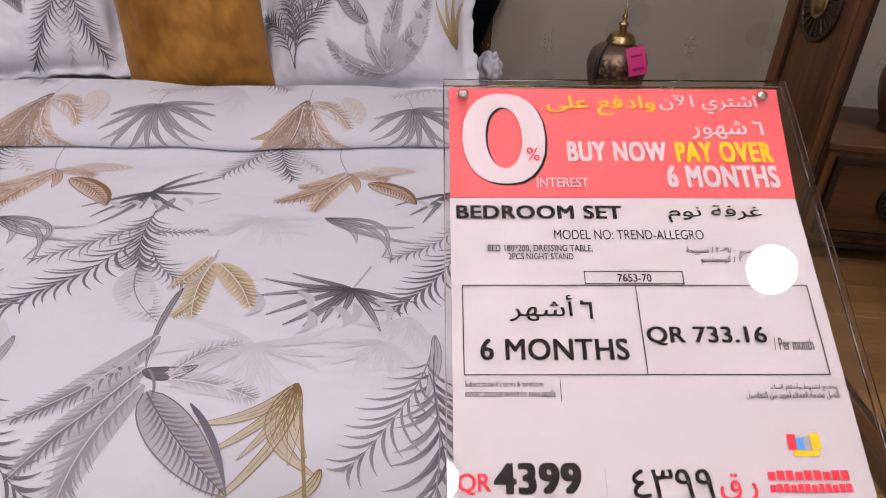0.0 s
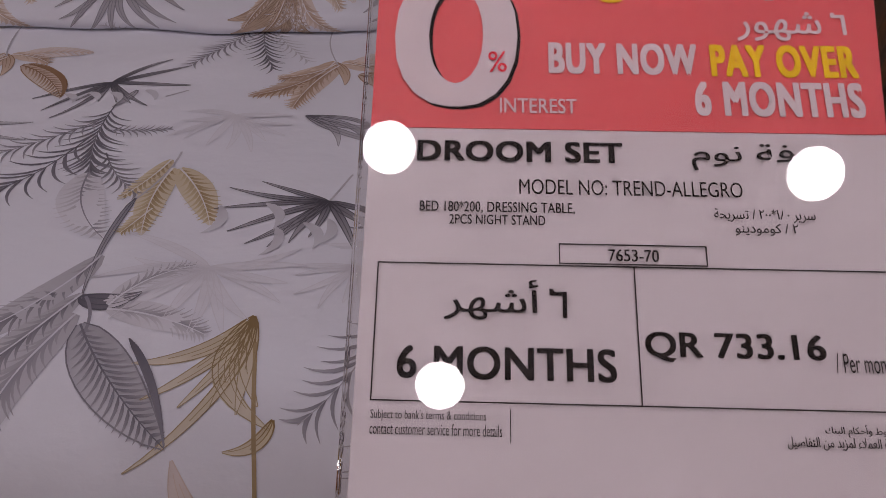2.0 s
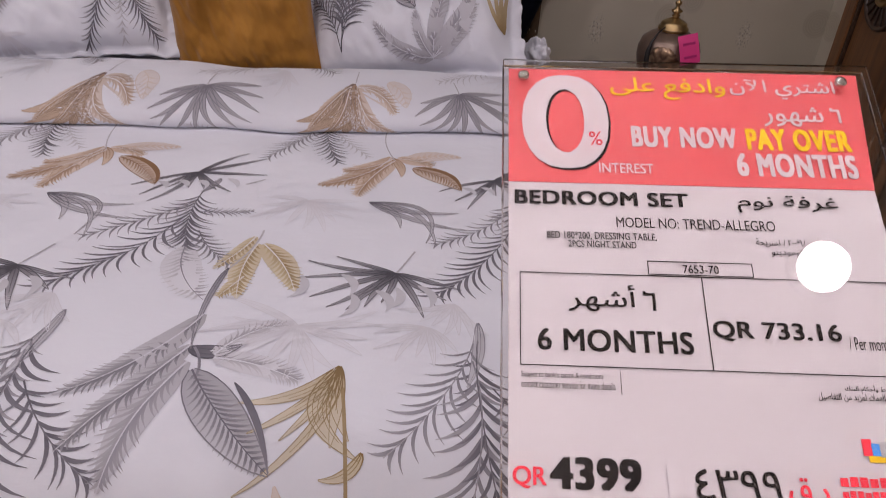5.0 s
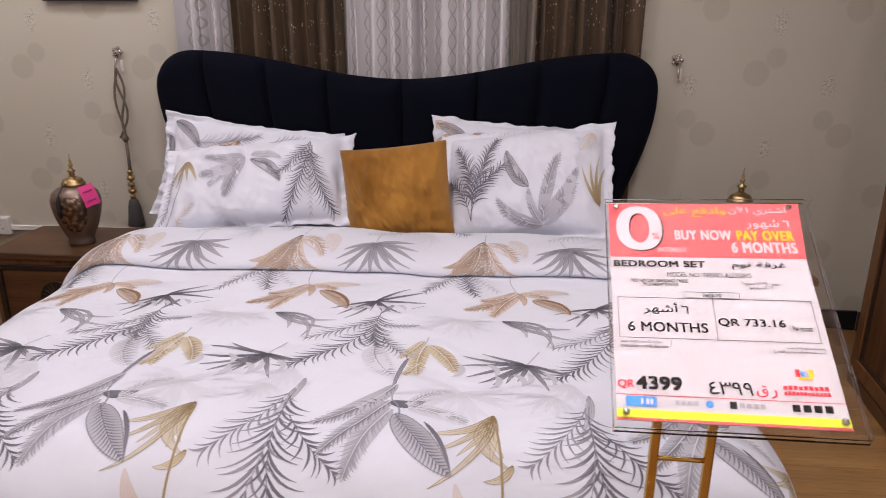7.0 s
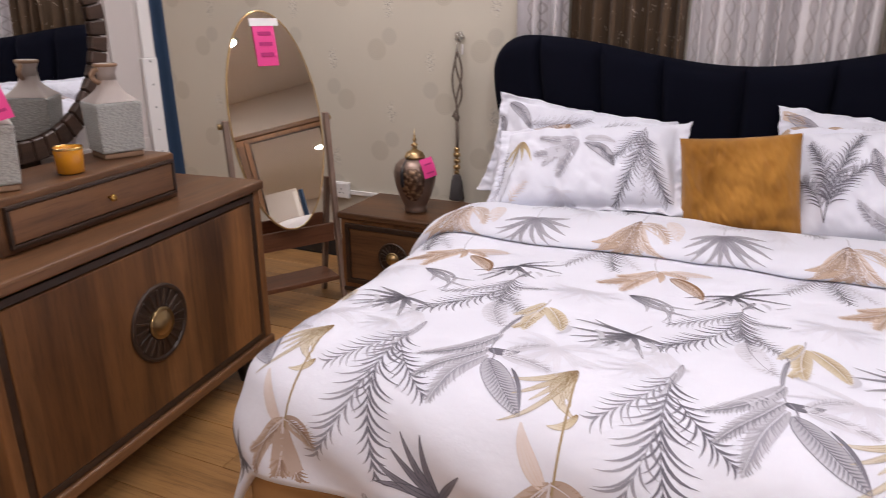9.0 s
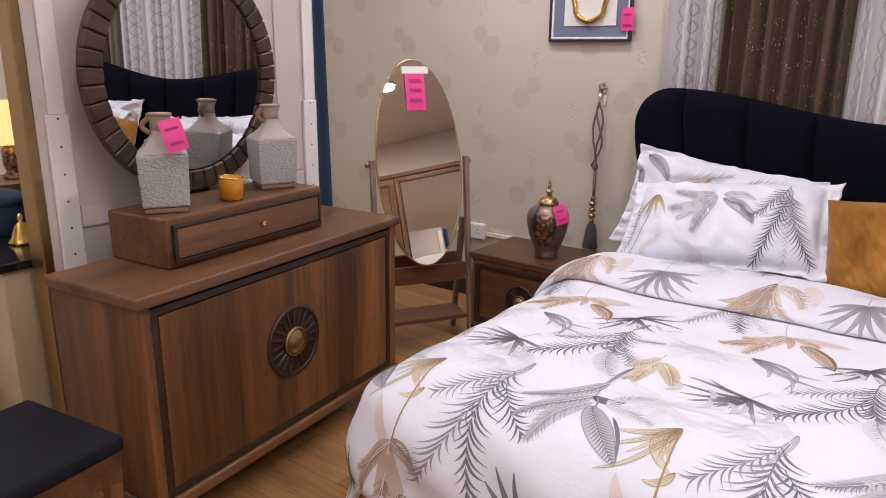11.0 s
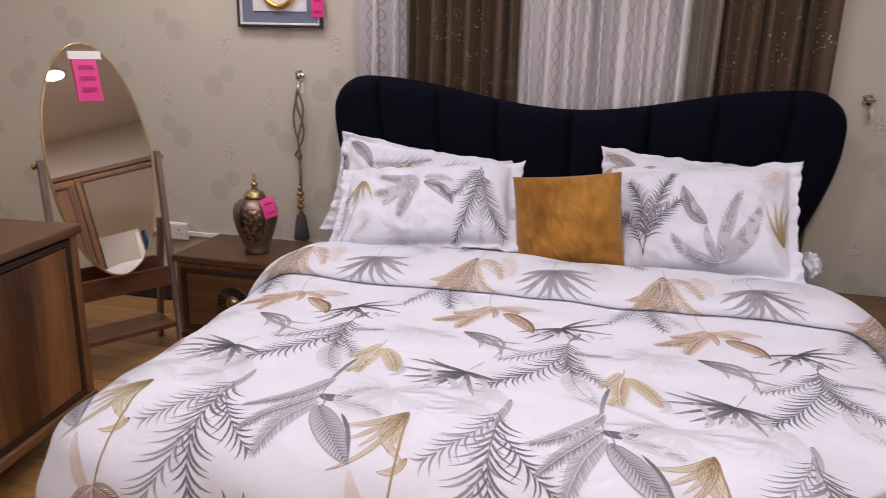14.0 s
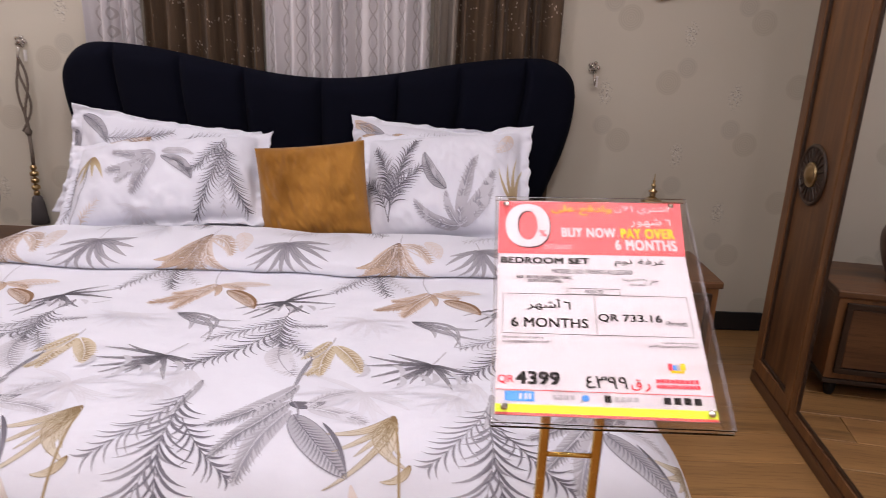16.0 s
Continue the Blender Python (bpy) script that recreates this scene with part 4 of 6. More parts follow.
def column(P, x):
    """One repeat of the print, in metres on the cloth; x is its shift across."""
    o = lambda a, b: (x + a, b + 0.026)
    P.ghost_fan(o(0.368, -1.93), 0.135, 13, 150, 400)
    P.ghost_fan(o(0.336, -1.525), 0.115, 11, 170, 385)
    P.ghost_fan(o(0.565, -1.93), 0.09, 8, 180, 330)
    P.ghost_fan(o(-0.02, -1.86), 0.10, 8, 190, 320)
    # large drooping fern
    P.lined(o(0.016, -1.905), o(-0.012, -2.06), 0.018, INK_L, blend(INK_L, PAPER, 0.5), INK_M, 0.05, 4)
    P.frond(o(0.006, -1.95), o(-0.125, -2.17), 0.08, 0.054, 14, INK_M, INK_L, w=0.0075)
    P.frond(o(0.000, -2.00), o(-0.085, -2.39), 0.09, 0.074, 19, INK_M, INK_L, w=0.0095, sides=(-1,))
    P.frond(o(0.000, -2.00), o(-0.085, -2.39), 0.09, 0.040, 19, INK_M, INK_L, w=0.0085, sides=(1,))
    P.frond(o(0.012, -1.95), o(0.085, -2.40), -0.08, 0.070, 23, INK_D, INK_M, w=0.0090, sides=(1,))
    P.frond(o(0.012, -1.95), o(0.085, -2.40), -0.08, 0.042, 23, INK_D, INK_M, w=0.0085, sides=(-1,))
    P.frond(o(0.024, -2.06), o(0.155, -2.205), -0.06, 0.042, 11, INK_D, INK_M, w=0.0075)
    # branch with feathered leaves
    P.stem(o(0.268, -1.64), o(0.229, -1.785), 0.0035, INK_L, 0.06)
    P.lined(o(0.232, -1.775), o(0.226, -1.995), 0.010, INK_M, INK_L, INK_D, -0.05, 3, 0.5)
    P.comb(o(0.222, -1.905), o(0.070, -2.085), 0.052, INK_D, INK_L, 0.10, 21, 0.35)
    P.comb(o(0.224, -1.985), o(0.098, -2.165), 0.046, INK_D, INK_L, 0.02, 18, 0.35)
    P.comb(o(0.228, -2.020), o(0.160, -2.215), 0.056, INK_M, INK_L, -0.04, 18, 0.3)
    P.comb(o(0.262, -2.006), o(0.354, -1.925), 0.040, INK_M, INK_P, 0.10, 13, 0.6)
    P.comb(o(0.262, -2.012), o(0.388, -2.050), 0.046, INK_M, INK_P, 0.06, 15, 0.5)
    P.lined(o(0.222, -1.990), o(0.296, -1.982), 0.030, INK_D, INK_M, INK_D, -0.18, 4)
    P.stem(o(0.230, -1.99), o(0.246, -2.055), 0.004, INK_M, 0.1)
    P.leaf(o(0.238, -2.036), o(0.362, -2.192), 0.066, blend(INK_M, INK_L, 0.35), INK_L, -0.04, 15, blend(INK_D, INK_M, 0.4))
    P.blade(o(0.300, -2.058), o(0.364, -2.196), 0.010, INK_D, INK_M, 0.06, 10, 4, 0.7)
    # gold fan with its stalk
    for bx, by, w, bd, ln in ((0.312, -2.094, 0.022, 0.13, 4), (0.330, -2.140, 0.018, 0.10, 4), (0.322, -2.215, 0.015, 0.15, 3), (0.372, -2.150, 0.016, 0.08, 3), (0.408, -2.150, 0.020, 0.05, 4), (0.437, -2.160, 0.018, 0.02, 3), (0.460, -2.150, 0.020, -0.08, 3), (0.474, -2.176, 0.030, -0.26, 5)):
        P.lined(o(0.440, -2.020), o(bx, by), w, blend(GOLD_D, GOLD_L, 0.75), blend(GOLD_L, PAPER, 0.35), blend(GOLD_D, (0.1, 0.06, 0.02), 0.3), bd, ln)
    P.lined(o(0.478, -2.165), o(0.425, -2.200), 0.016, GOLD_L, blend(GOLD_L, PAPER, 0.3), GOLD_D, 0.2, 4)
    P.stem(o(0.446, -2.06), o(0.461, -2.34), 0.0048, blend(GOLD_D, GOLD_L, 0.25), 0.02)
    # dark palm fan with pale blades across its tips
    c = o(0.515, -1.775)
    for bx, by, w in ((0.349, -1.797, 0.015), (0.362, -1.741, 0.015), (0.408, -1.721, 0.013), (0.376, -1.848, 0.017), (0.405, -1.876, 0.018), (0.437, -1.885, 0.017), (0.466, -1.878, 0.016), (0.492, -1.866, 0.014), (0.560, -1.905, 0.017), (0.598, -1.850, 0.017), (0.625, -1.818, 0.015)):
        P.lined(c, o(bx, by), w * 0.85, INK_D, INK_L, blend(INK_D, (0.02, 0.02, 0.03), 0.6), P.rng.uniform(-0.05, 0.05), 3, 0.62)
    for k, (bx, by) in enumerate(((0.345, -1.80), (0.410, -1.79), (0.432, -1.85), (0.470, -1.84), (0.505, -1.83), (0.540, -1.82))):
        P.blade(o(bx + 0.012, by + 0.01), o(bx + (0.030 if k % 2 else -0.004), by - 0.055), 0.016, blend(INK_L, PAPER, 0.25), blend(INK_L, PAPER, 0.45), 0.22, 8, 3, 0.8)
    P.stem(c, o(0.548, -1.705), 0.0035, INK_L)
    # small gold branch
    P.comb(o(0.258, -1.665), o(0.206, -1.778), 0.034, GOLD_D, GOLD_L, 0.04, 11, 0.2, blend(GOLD_L, PAPER, 0.7), 46)
    P.comb(o(0.266, -1.690), o(0.262, -1.862), 0.052, GOLD_D, GOLD_L, -0.05, 14, 0.2, blend(GOLD_L, PAPER, 0.7), 46)
    P.comb(o(0.276, -1.690), o(0.350, -1.835), 0.056, GOLD_D, GOLD_L, 0.05, 13, 0.2, blend(GOLD_L, PAPER, 0.7), 46)
    P.comb(o(0.262, -1.800), o(0.232, -1.858), 0.030, GOLD_D, GOLD_L, 0.0, 8, 0.2)
    # middle fern
    P.lined(o(0.146, -1.440), o(0.118, -1.500), 0.014, INK_L, INK_M, INK_D, 0.05, 3)
    P.frond(o(0.120, -1.53), o(-0.050, -1.68), 0.05, 0.036, 15, INK_M, INK_L, w=0.006)
    P.frond(o(0.110, -1.60), o(-0.060, -1.845), 0.06, 0.058, 17, INK_D, INK_M, w=0.0085)
    P.frond(o(0.122, -1.49), o(0.146, -1.715), -0.06, 0.052, 20, INK_D, INK_M, w=0.0070)
    P.frond(o(0.130, -1.575), o(0.236, -1.566), -0.05, 0.020, 13, INK_M, INK_L, w=0.0045)
    P.frond(o(0.150, -1.645), o(0.232, -1.765), -0.05, 0.036, 11, INK_D, INK_L, w=0.0065)
    P.comb(o(0.140, -1.700), o(0.212, -1.868), 0.075, INK_M, INK_P, -0.10, 15, 0.75, INK_M, 62)
    # looped leaves
    for bx, by, bd, w in ((0.635, -1.556, -0.12, 0.015), (0.646, -1.616, -0.10, 0.015), (0.585, -1.680, 0.20, 0.014), (0.520, -1.622, 0.16, 0.016), (0.568, -1.674, 0.36, 0.011)):
        P.lined(o(0.457, -1.518), o(bx, by), w, blend(INK_M, INK_L, 0.6), blend(INK_L, PAPER, 0.3), INK_D, bd, 3)
    # tan spray below the turned edge
    P.stem(o(0.492, -1.12), o(0.503, -1.325), 0.003, INK_L, -0.08)
    P.comb(o(0.498, -1.312), o(0.346, -1.452), 0.060, TAN_D, blend(TAN_D, TAN_L, 0.7), 0.12, 17, 0.1)
    P.comb(o(0.500, -1.322), o(0.392, -1.388), 0.046, TAN_D, TAN_L, 0.10, 13, 0.2)
    P.comb(o(0.506, -1.328), o(0.430, -1.498), 0.056, TAN_D, TAN_L, -0.06, 16, 0.3)
    P.comb(o(0.510, -1.318), o(0.590, -1.352), 0.042, TAN_D, TAN_L, 0.08, 10, 0.1)
    P.leaf(o(0.530, -1.325), o(0.656, -1.298), 0.050, blend(TAN_L, PAPER, 0.25), blend(TAN_L, PAPER, 0.5), 0.08, 8, TAN_L)
    P.leaf(o(0.545, -1.362), o(0.645, -1.462), 0.052, blend(TAN_D, TAN_L, 0.6), TAN_L, 0.10, 12, TAN_D)
    P.blade(o(0.556, -1.358), o(0.646, -1.468), 0.012, TAN_D, TAN_D, 0.22, 10, 4, 0.9)
    P.lined(o(0.500, -1.318), o(0.520, -1.400), 0.022, blend(TAN_D, TAN_L, 0.5), TAN_L, TAN_D, 0.1, 4)
    # grey fan
    c = o(0.092, -1.408)
    for bx, by, w in ((0.000, -1.512, 0.012), (0.024, -1.540, 0.012), (-0.030, -1.470, 0.012), (0.045, -1.478, 0.010), (0.088, -1.480, 0.012), (0.120, -1.484, 0.013), (0.146, -1.487, 0.014), (0.176, -1.494, 0.013), (0.236, -1.417, 0.013), (0.226, -1.350, 0.013), (0.184, -1.327, 0.011)):
        P.lined(c, o(bx, by), w * 0.85, INK_D, INK_L, blend(INK_D, (0.02, 0.02, 0.03), 0.5), P.rng.uniform(-0.06, 0.06), 3, 0.62)
    for bx, by in ((0.020, -1.450), (0.060, -1.445), (0.100, -1.448), (0.160, -1.440)):
        P.blade(o(bx, by), o(bx + 0.024, by - 0.034), 0.014, blend(INK_L, PAPER, 0.3), blend(INK_L, PAPER, 0.5), 0.2, 6, 3, 0.8)
    P.stem(o(0.20, -1.46), o(0.236, -1.435), 0.003, INK_L)
    # ferns that come from under the turned edge
    P.frond(o(0.330, -1.10), o(0.224, -1.345), 0.04, 0.045, 18, INK_M, INK_L, w=0.0065)
    P.frond(o(0.340, -1.11), o(0.380, -1.355), -0.05, 0.046, 18, INK_D, INK_M, w=0.0070)
    P.frond(o(0.350, -1.13), o(0.450, -1.325), -0.05, 0.032, 12, INK_L, INK_P, w=0.006)
    # at the foot: tan leaves and a dark fan
    P.lined(o(0.445, -2.33), o(0.372, -2.205), 0.036, blend(TAN_L, PAPER, 0.3), blend(TAN_L, PAPER, 0.45), TAN_L, 0.08, 5)
    for bx, by, w, bd in ((0.335, -2.40, 0.050, 0.12), (0.340, -2.49, 0.05, -0.06), (0.475, -2.56, 0.055, -0.05), (0.550, -2.50, 0.05, -0.12), (0.415, -2.57, 0.05, 0.05), (0.545, -2.37, 0.048, 0.10)):
        P.comb(o(0.455, -2.315), o(bx, by), w, blend(TAN_D, INK_D, 0.3), blend(TAN_D, TAN_L, 0.55), bd, 15, 0.15)
    c = o(0.225, -2.42)
    for an, ln in ((112, 0.150), (128, 0.170), (143, 0.155), (158, 0.160), (172, 0.150), (195, 0.120), (60, 0.09), (340, 0.10), (310, 0.12), (285, 0.13)):
        P.lined(c, (c[0] + ln * math.cos(radians(an)), c[1] + ln * math.sin(radians(an))), 0.019, INK_D, INK_M, blend(INK_D, (0.02, 0.02, 0.03), 0.5), P.rng.uniform(-0.06, 0.06), 3, 0.62)
    P.comb(o(0.05, -2.44), o(-0.02, -2.60), 0.04, INK_M, INK_L, 0.1, 12)


P = Print(11)
for k in range(-3, 3):
    column(P, k * REP)
P_keep = [(i, f) for i, f in enumerate(P.f) if all(abs(P.v[q][0]) < SIDE - 0.01 and T1 + 0.01 < P.v[q][1] < -1.10 for q in f)]
P.f = [f for i, f in P_keep]
P.lay("printed_leaves", lambda u, v, h: offset_at(duvet_at, u, v, h), duvet, "grey and gold palm leaf print")

B = Print(12)
for k in range(-3, 3):
    o = lambda a, b: (k * REP + a, b)
    B.ghost_fan(o(0.20, 0.34), 0.10, 7, 180, 330)
    for bx, by, bd, w in ((0.268, 0.160, 0.20, 0.050), (0.272, 0.095, 0.14, 0.046), (0.318, 0.055, 0.10, 0.040), (0.372, 0.050, 0.05, 0.030), (0.455, 0.050, -0.10, 0.036)):
        B.lined(o(0.392, 0.275), o(bx, by), w, blend(TAN_D, blend(TAN_L, GOLD_L, 0.4), 0.38), blend(TAN_L, TAN_D, 0.12), blend(TAN_D, INK_D, 0.5), bd, 8)
    for bx, by, bd in ((0.296, 0.115, -0.06), (0.345, 0.105, 0.05)):
        B.comb(o(0.388, 0.262), o(bx, by), 0.030, TAN_D, TAN_L, bd, 14, 0.3)
    for bx, by, w, bd in ((0.405, 0.100, 0.030, 0.04), (0.362, 0.120, 0.026, 0.10), (0.436, 0.120, 0.028, -0.08)):
        B.leaf(o(0.394, 0.268), o(bx, by), w, blend(TAN_L, PAPER, 0.5), blend(TAN_L, PAPER, 0.75), bd, 8, blend(TAN_D, TAN_L, 0.3))
    for bx, by, w, bd in ((0.505, 0.180, 0.046, 0.14), (0.512, 0.085, 0.044, -0.10), (0.470, 0.240, 0.034, 0.10)):
        B.comb(o(0.402, 0.258), o(bx, by), w, blend(TAN_D, TAN_L, 0.35), blend(TAN_L, PAPER, 0.25), bd, 11, 0.3)
    B.leaf(o(0.480, 0.285), o(0.530, 0.200), 0.050, blend(TAN_L, PAPER, 0.45), blend(TAN_L, PAPER, 0.6), 0.1, 5, blend(TAN_L, PAPER, 0.3))
    B.stem(o(0.398, 0.34), o(0.396, 0.28), 0.003, INK_L)
    for an, ln in ((198, 0.105), (212, 0.135), (226, 0.150), (240, 0.165), (254, 0.168), (270, 0.165), (288, 0.165), (304, 0.170), (320, 0.168), (335, 0.155), (350, 0.140), (8, 0.12)):
        B.lined(o(0.665, 0.245), o(0.665 + ln * math.cos(radians(an)), 0.245 + ln * math.sin(radians(an))), 0.0150, blend(INK_M, INK_L, 0.3), INK_L, blend(INK_D, INK_M, 0.5), B.rng.uniform(-0.08, 0.08), 3, 0.62)
    B.stem(o(0.665, 0.245), o(0.655, 0.30), 0.003, INK_L)
    B.frond(o(0.245, 0.40), o(0.330, 0.33), 0.05, 0.045, 9, INK_M, INK_L, w=0.0065)
    B.frond(o(0.16, 0.40), o(-0.02, 0.30), 0.05, 0.035, 12, INK_L, INK_P)
    B.frond(o(0.10, 0.05), o(0.02, 0.12), 0.05, 0.03, 8, INK_L, INK_P)
BLEN = 0.46
B.f = [f for f in B.f if all(abs(B.v[q][0]) < 1.11 and 0.045 < B.v[q][1] < BLEN - 0.01 for q in f)]


def band_lift(u, v, h):
    t = v / BLEN
    e = 0.01
    p = band_at(u, t)
    n = (band_at(u + e, t) - band_at(u - e, t)).cross(band_at(u, min(1, t + e)) - band_at(u, max(0, t - e))).normalized()
    return p + n * h


B.lay("printed_leaves", band_lift, duvet, "grey and gold palm leaf print")


def lay_pillow(P, ob, f, w, h):
    P.f = [q for q in P.f if all(abs(P.v[k][0]) < w / 2 * 0.97 and abs(P.v[k][1]) < h / 2 * 0.97 for k in q)]

    def g(u, v, up):
        a, b = u / (w / 2), v / (h / 2)
        e = 0.02
        p = f(a, b)
        n = (f(a + e, b) - f(a - e, b)).cross(f(a, b + e) - f(a, b - e)).normalized()
        return p + n * (up + 0.0016)

    P.lay("printed_leaves", g, ob, "grey palm leaf print")


P = Print(21)
c = (-0.03, 0.075)
for b, w, bd in (((-0.205, 0.00), 0.060, 0.12), ((-0.165, -0.055), 0.056, 0.05), ((-0.095, -0.120), 0.056, 0.0), ((-0.19, 0.095), 0.046, 0.1)):
    P.comb(c, b, w, INK_M, INK_L, bd, 14, 0.4)
P.leaf((0.0, 0.055), (0.125, -0.065), 0.052, blend(INK_M, INK_L, 0.5), INK_L, 0.12, 16, INK_D)
P.leaf((0.0, 0.08), (0.12, 0.06), 0.034, INK_L, INK_P, 0.1, 10, INK_L)
P.frond((0.235, 0.145), (0.105, -0.03), 0.06, 0.045, 16, INK_D, INK_M)
P.frond((0.235, 0.135), (0.140, -0.20), 0.05, 0.050, 24, INK_D, INK_M, w=0.0065)
P.frond((0.238, 0.125), (0.245, -0.20), 0.0, 0.030, 20, INK_L, INK_P)
P.frond((0.242, 0.12), (0.335, -0.19), -0.08, 0.052, 24, INK_D, INK_M, w=0.0065)
for bx, by in ((-0.35, 0.0), (-0.315, -0.035), (-0.255, -0.02), (-0.21, -0.03)):
    P.blade((-0.275, 0.09), (bx, by), 0.020, GOLD_D, GOLD_L, 0.06, 8)
P.stem((-0.275, 0.08), (-0.34, -0.19), 0.003, INK_M, 0.06)
P.frond((-0.35, 0.10), (-0.385, -0.20), 0.04, 0.03, 20, INK_M, INK_L)
P.ghost_fan((-0.08, -0.17), 0.07)
P.frond((-0.30, -0.20), (-0.22, -0.12), 0.04, 0.03, 10, TAN_L, PAPER)
lay_pillow(P, pil_fl, pf_fl, 0.81, 0.46)

P = Print(22)
c = (-0.195, -0.18)
for b, bd, n in (((-0.275, 0.155), -0.10, 24), ((-0.100, 0.165), 0.05, 24), ((-0.325, 0.02), -0.12, 15), ((-0.045, 0.045), 0.14, 17)):
    P.frond(c, b, bd, 0.052, n, INK_D, INK_M, start=0.22, w=0.0065)
c = (0.085, -0.20)
for b, w, bd in (((0.150, 0.085), 0.054, 0.05), ((0.215, 0.02), 0.058, -0.05), ((0.205, -0.05), 0.050, -0.10), ((0.03, -0.06), 0.034, 0.1), ((-0.095, -0.09), 0.048, 0.15)):
    P.comb(c, b, w, INK_M, INK_L, bd, 16, 0.35)
P.leaf((0.03, -0.055), (-0.060, 0.105), 0.052, blend(INK_M, INK_L, 0.5), INK_L, 0.1, 16, INK_D)
for b in ((0.30, 0.09), (0.265, 0.06), (0.325, 0.06), (0.23, 0.03)):
    P.blade((0.295, -0.13), b, 0.014, GOLD_D, GOLD_L, 0.06, 8)
P.ghost_fan((0.25, 0.15), 0.06, 7)
P.leaf((0.27, 0.19), (0.22, 0.10), 0.05, TAN_L, PAPER, 0.1, 6, TAN_L)
lay_pillow(P, pil_fr, pf_fr, 0.72, 0.52)

for seed, ob, f, w in ((23, pil_bl, pf_bl, 0.80), (24, pil_br, pf_br, 0.76)):
    P = Print(seed)
    P.frond((-0.24, 0.10), (0.05, 0.165), -0.05, 0.05, 22, INK_M, INK_L)
    P.frond((0.10, 0.14), (0.32, 0.16), 0.05, 0.04, 16, INK_M, INK_L)
    for bx, by in ((-0.20, 0.07), (-0.14, 0.05), (-0.09, 0.07)):
        P.leaf((-0.03, 0.13), (bx, by), 0.03, TAN_L, blend(TAN_L, PAPER, 0.3), 0.05, 9, TAN_D)
    P.leaf((-0.39, 0.13), (-0.36, 0.0), 0.06, INK_M, INK_L, 0.1, 14, INK_D)
    P.leaf((-0.35, 0.19), (-0.20, 0.08), 0.05, INK_M, INK_L, 0.1, 14, INK_D)
    P.comb((0.385, 0.19), (0.37, 0.00), 0.06, TAN_D, TAN_L, 0.1, 18, 0.3)
    P.comb((-0.385, 0.19), (-0.28, 0.16), 0.045, TAN_D, TAN_L, 0.1, 12, 0.3) if seed == 24 else None
    P.frond((0.37, 0.05), (0.385, -0.2), 0.03, 0.03, 18, INK_M, INK_L)
    if seed == 24:
        for k in range(5):
            P.lined((-0.37 + 0.15 * k, 0.10 + 0.02 * (k % 2)), (-0.24 + 0.15 * k, 0.135), 0.045, blend(TAN_D, TAN_L, 0.45), TAN_L, TAN_D, 0.08, 6)
    lay_pillow(P, ob, f, w, 0.46)

# ---------------------------------------------------------------- the sign: lettering, acrylic, stand
def solid(name, color, rough=0.55):
    m, nt, b = nodes_of(name)
    b.inputs["Base Color"].default_value, b.inputs["Roughness"].default_value = (*color, 1), rough
    b.inputs["Specular IOR Level"].default_value = 0.1
    return m


M_TBLACK, M_TWHITE, M_TYELLOW, M_TRED = solid("print_black", (0.006, 0.005, 0.006)), solid("print_white", (0.46, 0.40, 0.41)), solid("print_yellow", (0.60, 0.385, 0.009)), solid("print_red", (0.60, 0.03, 0.05))
M_TBLUE, M_TGREEN, M_TGREY = solid("print_blue", (0.06, 0.22, 0.55)), solid("print_lime", (0.50, 0.60, 0.03)), solid("print_grey", (0.30, 0.28, 0.29))
ARABIC = {"ا": "FE8D FE8E", "أ": "FE83 FE84", "آ": "FE81 FE82", "د": "FEA9 FEAA", "ر": "FEAD FEAE", "و": "FEED FEEE", "ة": "FE93 FE94", "ى": "FEEF FEF0",
          "ش": "FEB5 FEB6 FEB7 FEB8", "ت": "FE95 FE96 FE97 FE98", "ي": "FEF1 FEF2 FEF3 FEF4", "ل": "FEDD FEDE FEDF FEE0", "ن": "FEE5 FEE6 FEE7 FEE8",
          "ف": "FED1 FED2 FED3 FED4", "ع": "FEC9 FECA FECB FECC", "غ": "FECD FECE FECF FED0", "م": "FEE1 FEE2 FEE3 FEE4", "ه": "FEE9 FEEA FEEB FEEC",
          "ق": "FED5 FED6 FED7 FED8", "س": "FEB1 FEB2 FEB3 FEB4", "ح": "FEA1 FEA2 FEA3 FEA4", "ك": "FED9 FEDA FEDB FEDC",
          "خ": "FEA5 FEA6 FEA7 FEA8", "ض": "FEBD FEBE FEBF FEC0", "ط": "FEC1 FEC2 FEC3 FEC4", "ص": "FEB9 FEBA FEBB FEBC", "ب": "FE8F FE90 FE91 FE92", "ز": "FEAF FEB0", "ء": "FE80 FE80"}
LIGATURES = ("\ufef5", "\ufefb")


def shaped(text):
    """Joins Arabic letters into their drawn forms, in drawing order."""
    words = []
    for word in text.replace("لآ", "\ufef5").replace("لا", "\ufefb").split(" "):
        out, joined = [], False
        for i, ch in enumerate(word):
            nxt = word[i + 1] if i + 1 < len(word) else ""
            if ch in LIGATURES:
                out.append(chr(ord(ch) + 1) if joined else ch)
                joined = False
                continue
            if ch not in ARABIC:
                out.append(ch)
                joined = False
                continue
            forms = [chr(int(h, 16)) for h in ARABIC[ch].split()]
            follows = (nxt in LIGATURES or (nxt in ARABIC and nxt != "ء")) and len(forms) == 4
            out.append(forms[(3 if joined else 2) if follows else (1 if joined else 0)])
            joined = follows
        words.append("".join(reversed(out)) if any(c in ARABIC or c in LIGATURES for c in word) else word)
    return " ".join(reversed(words))


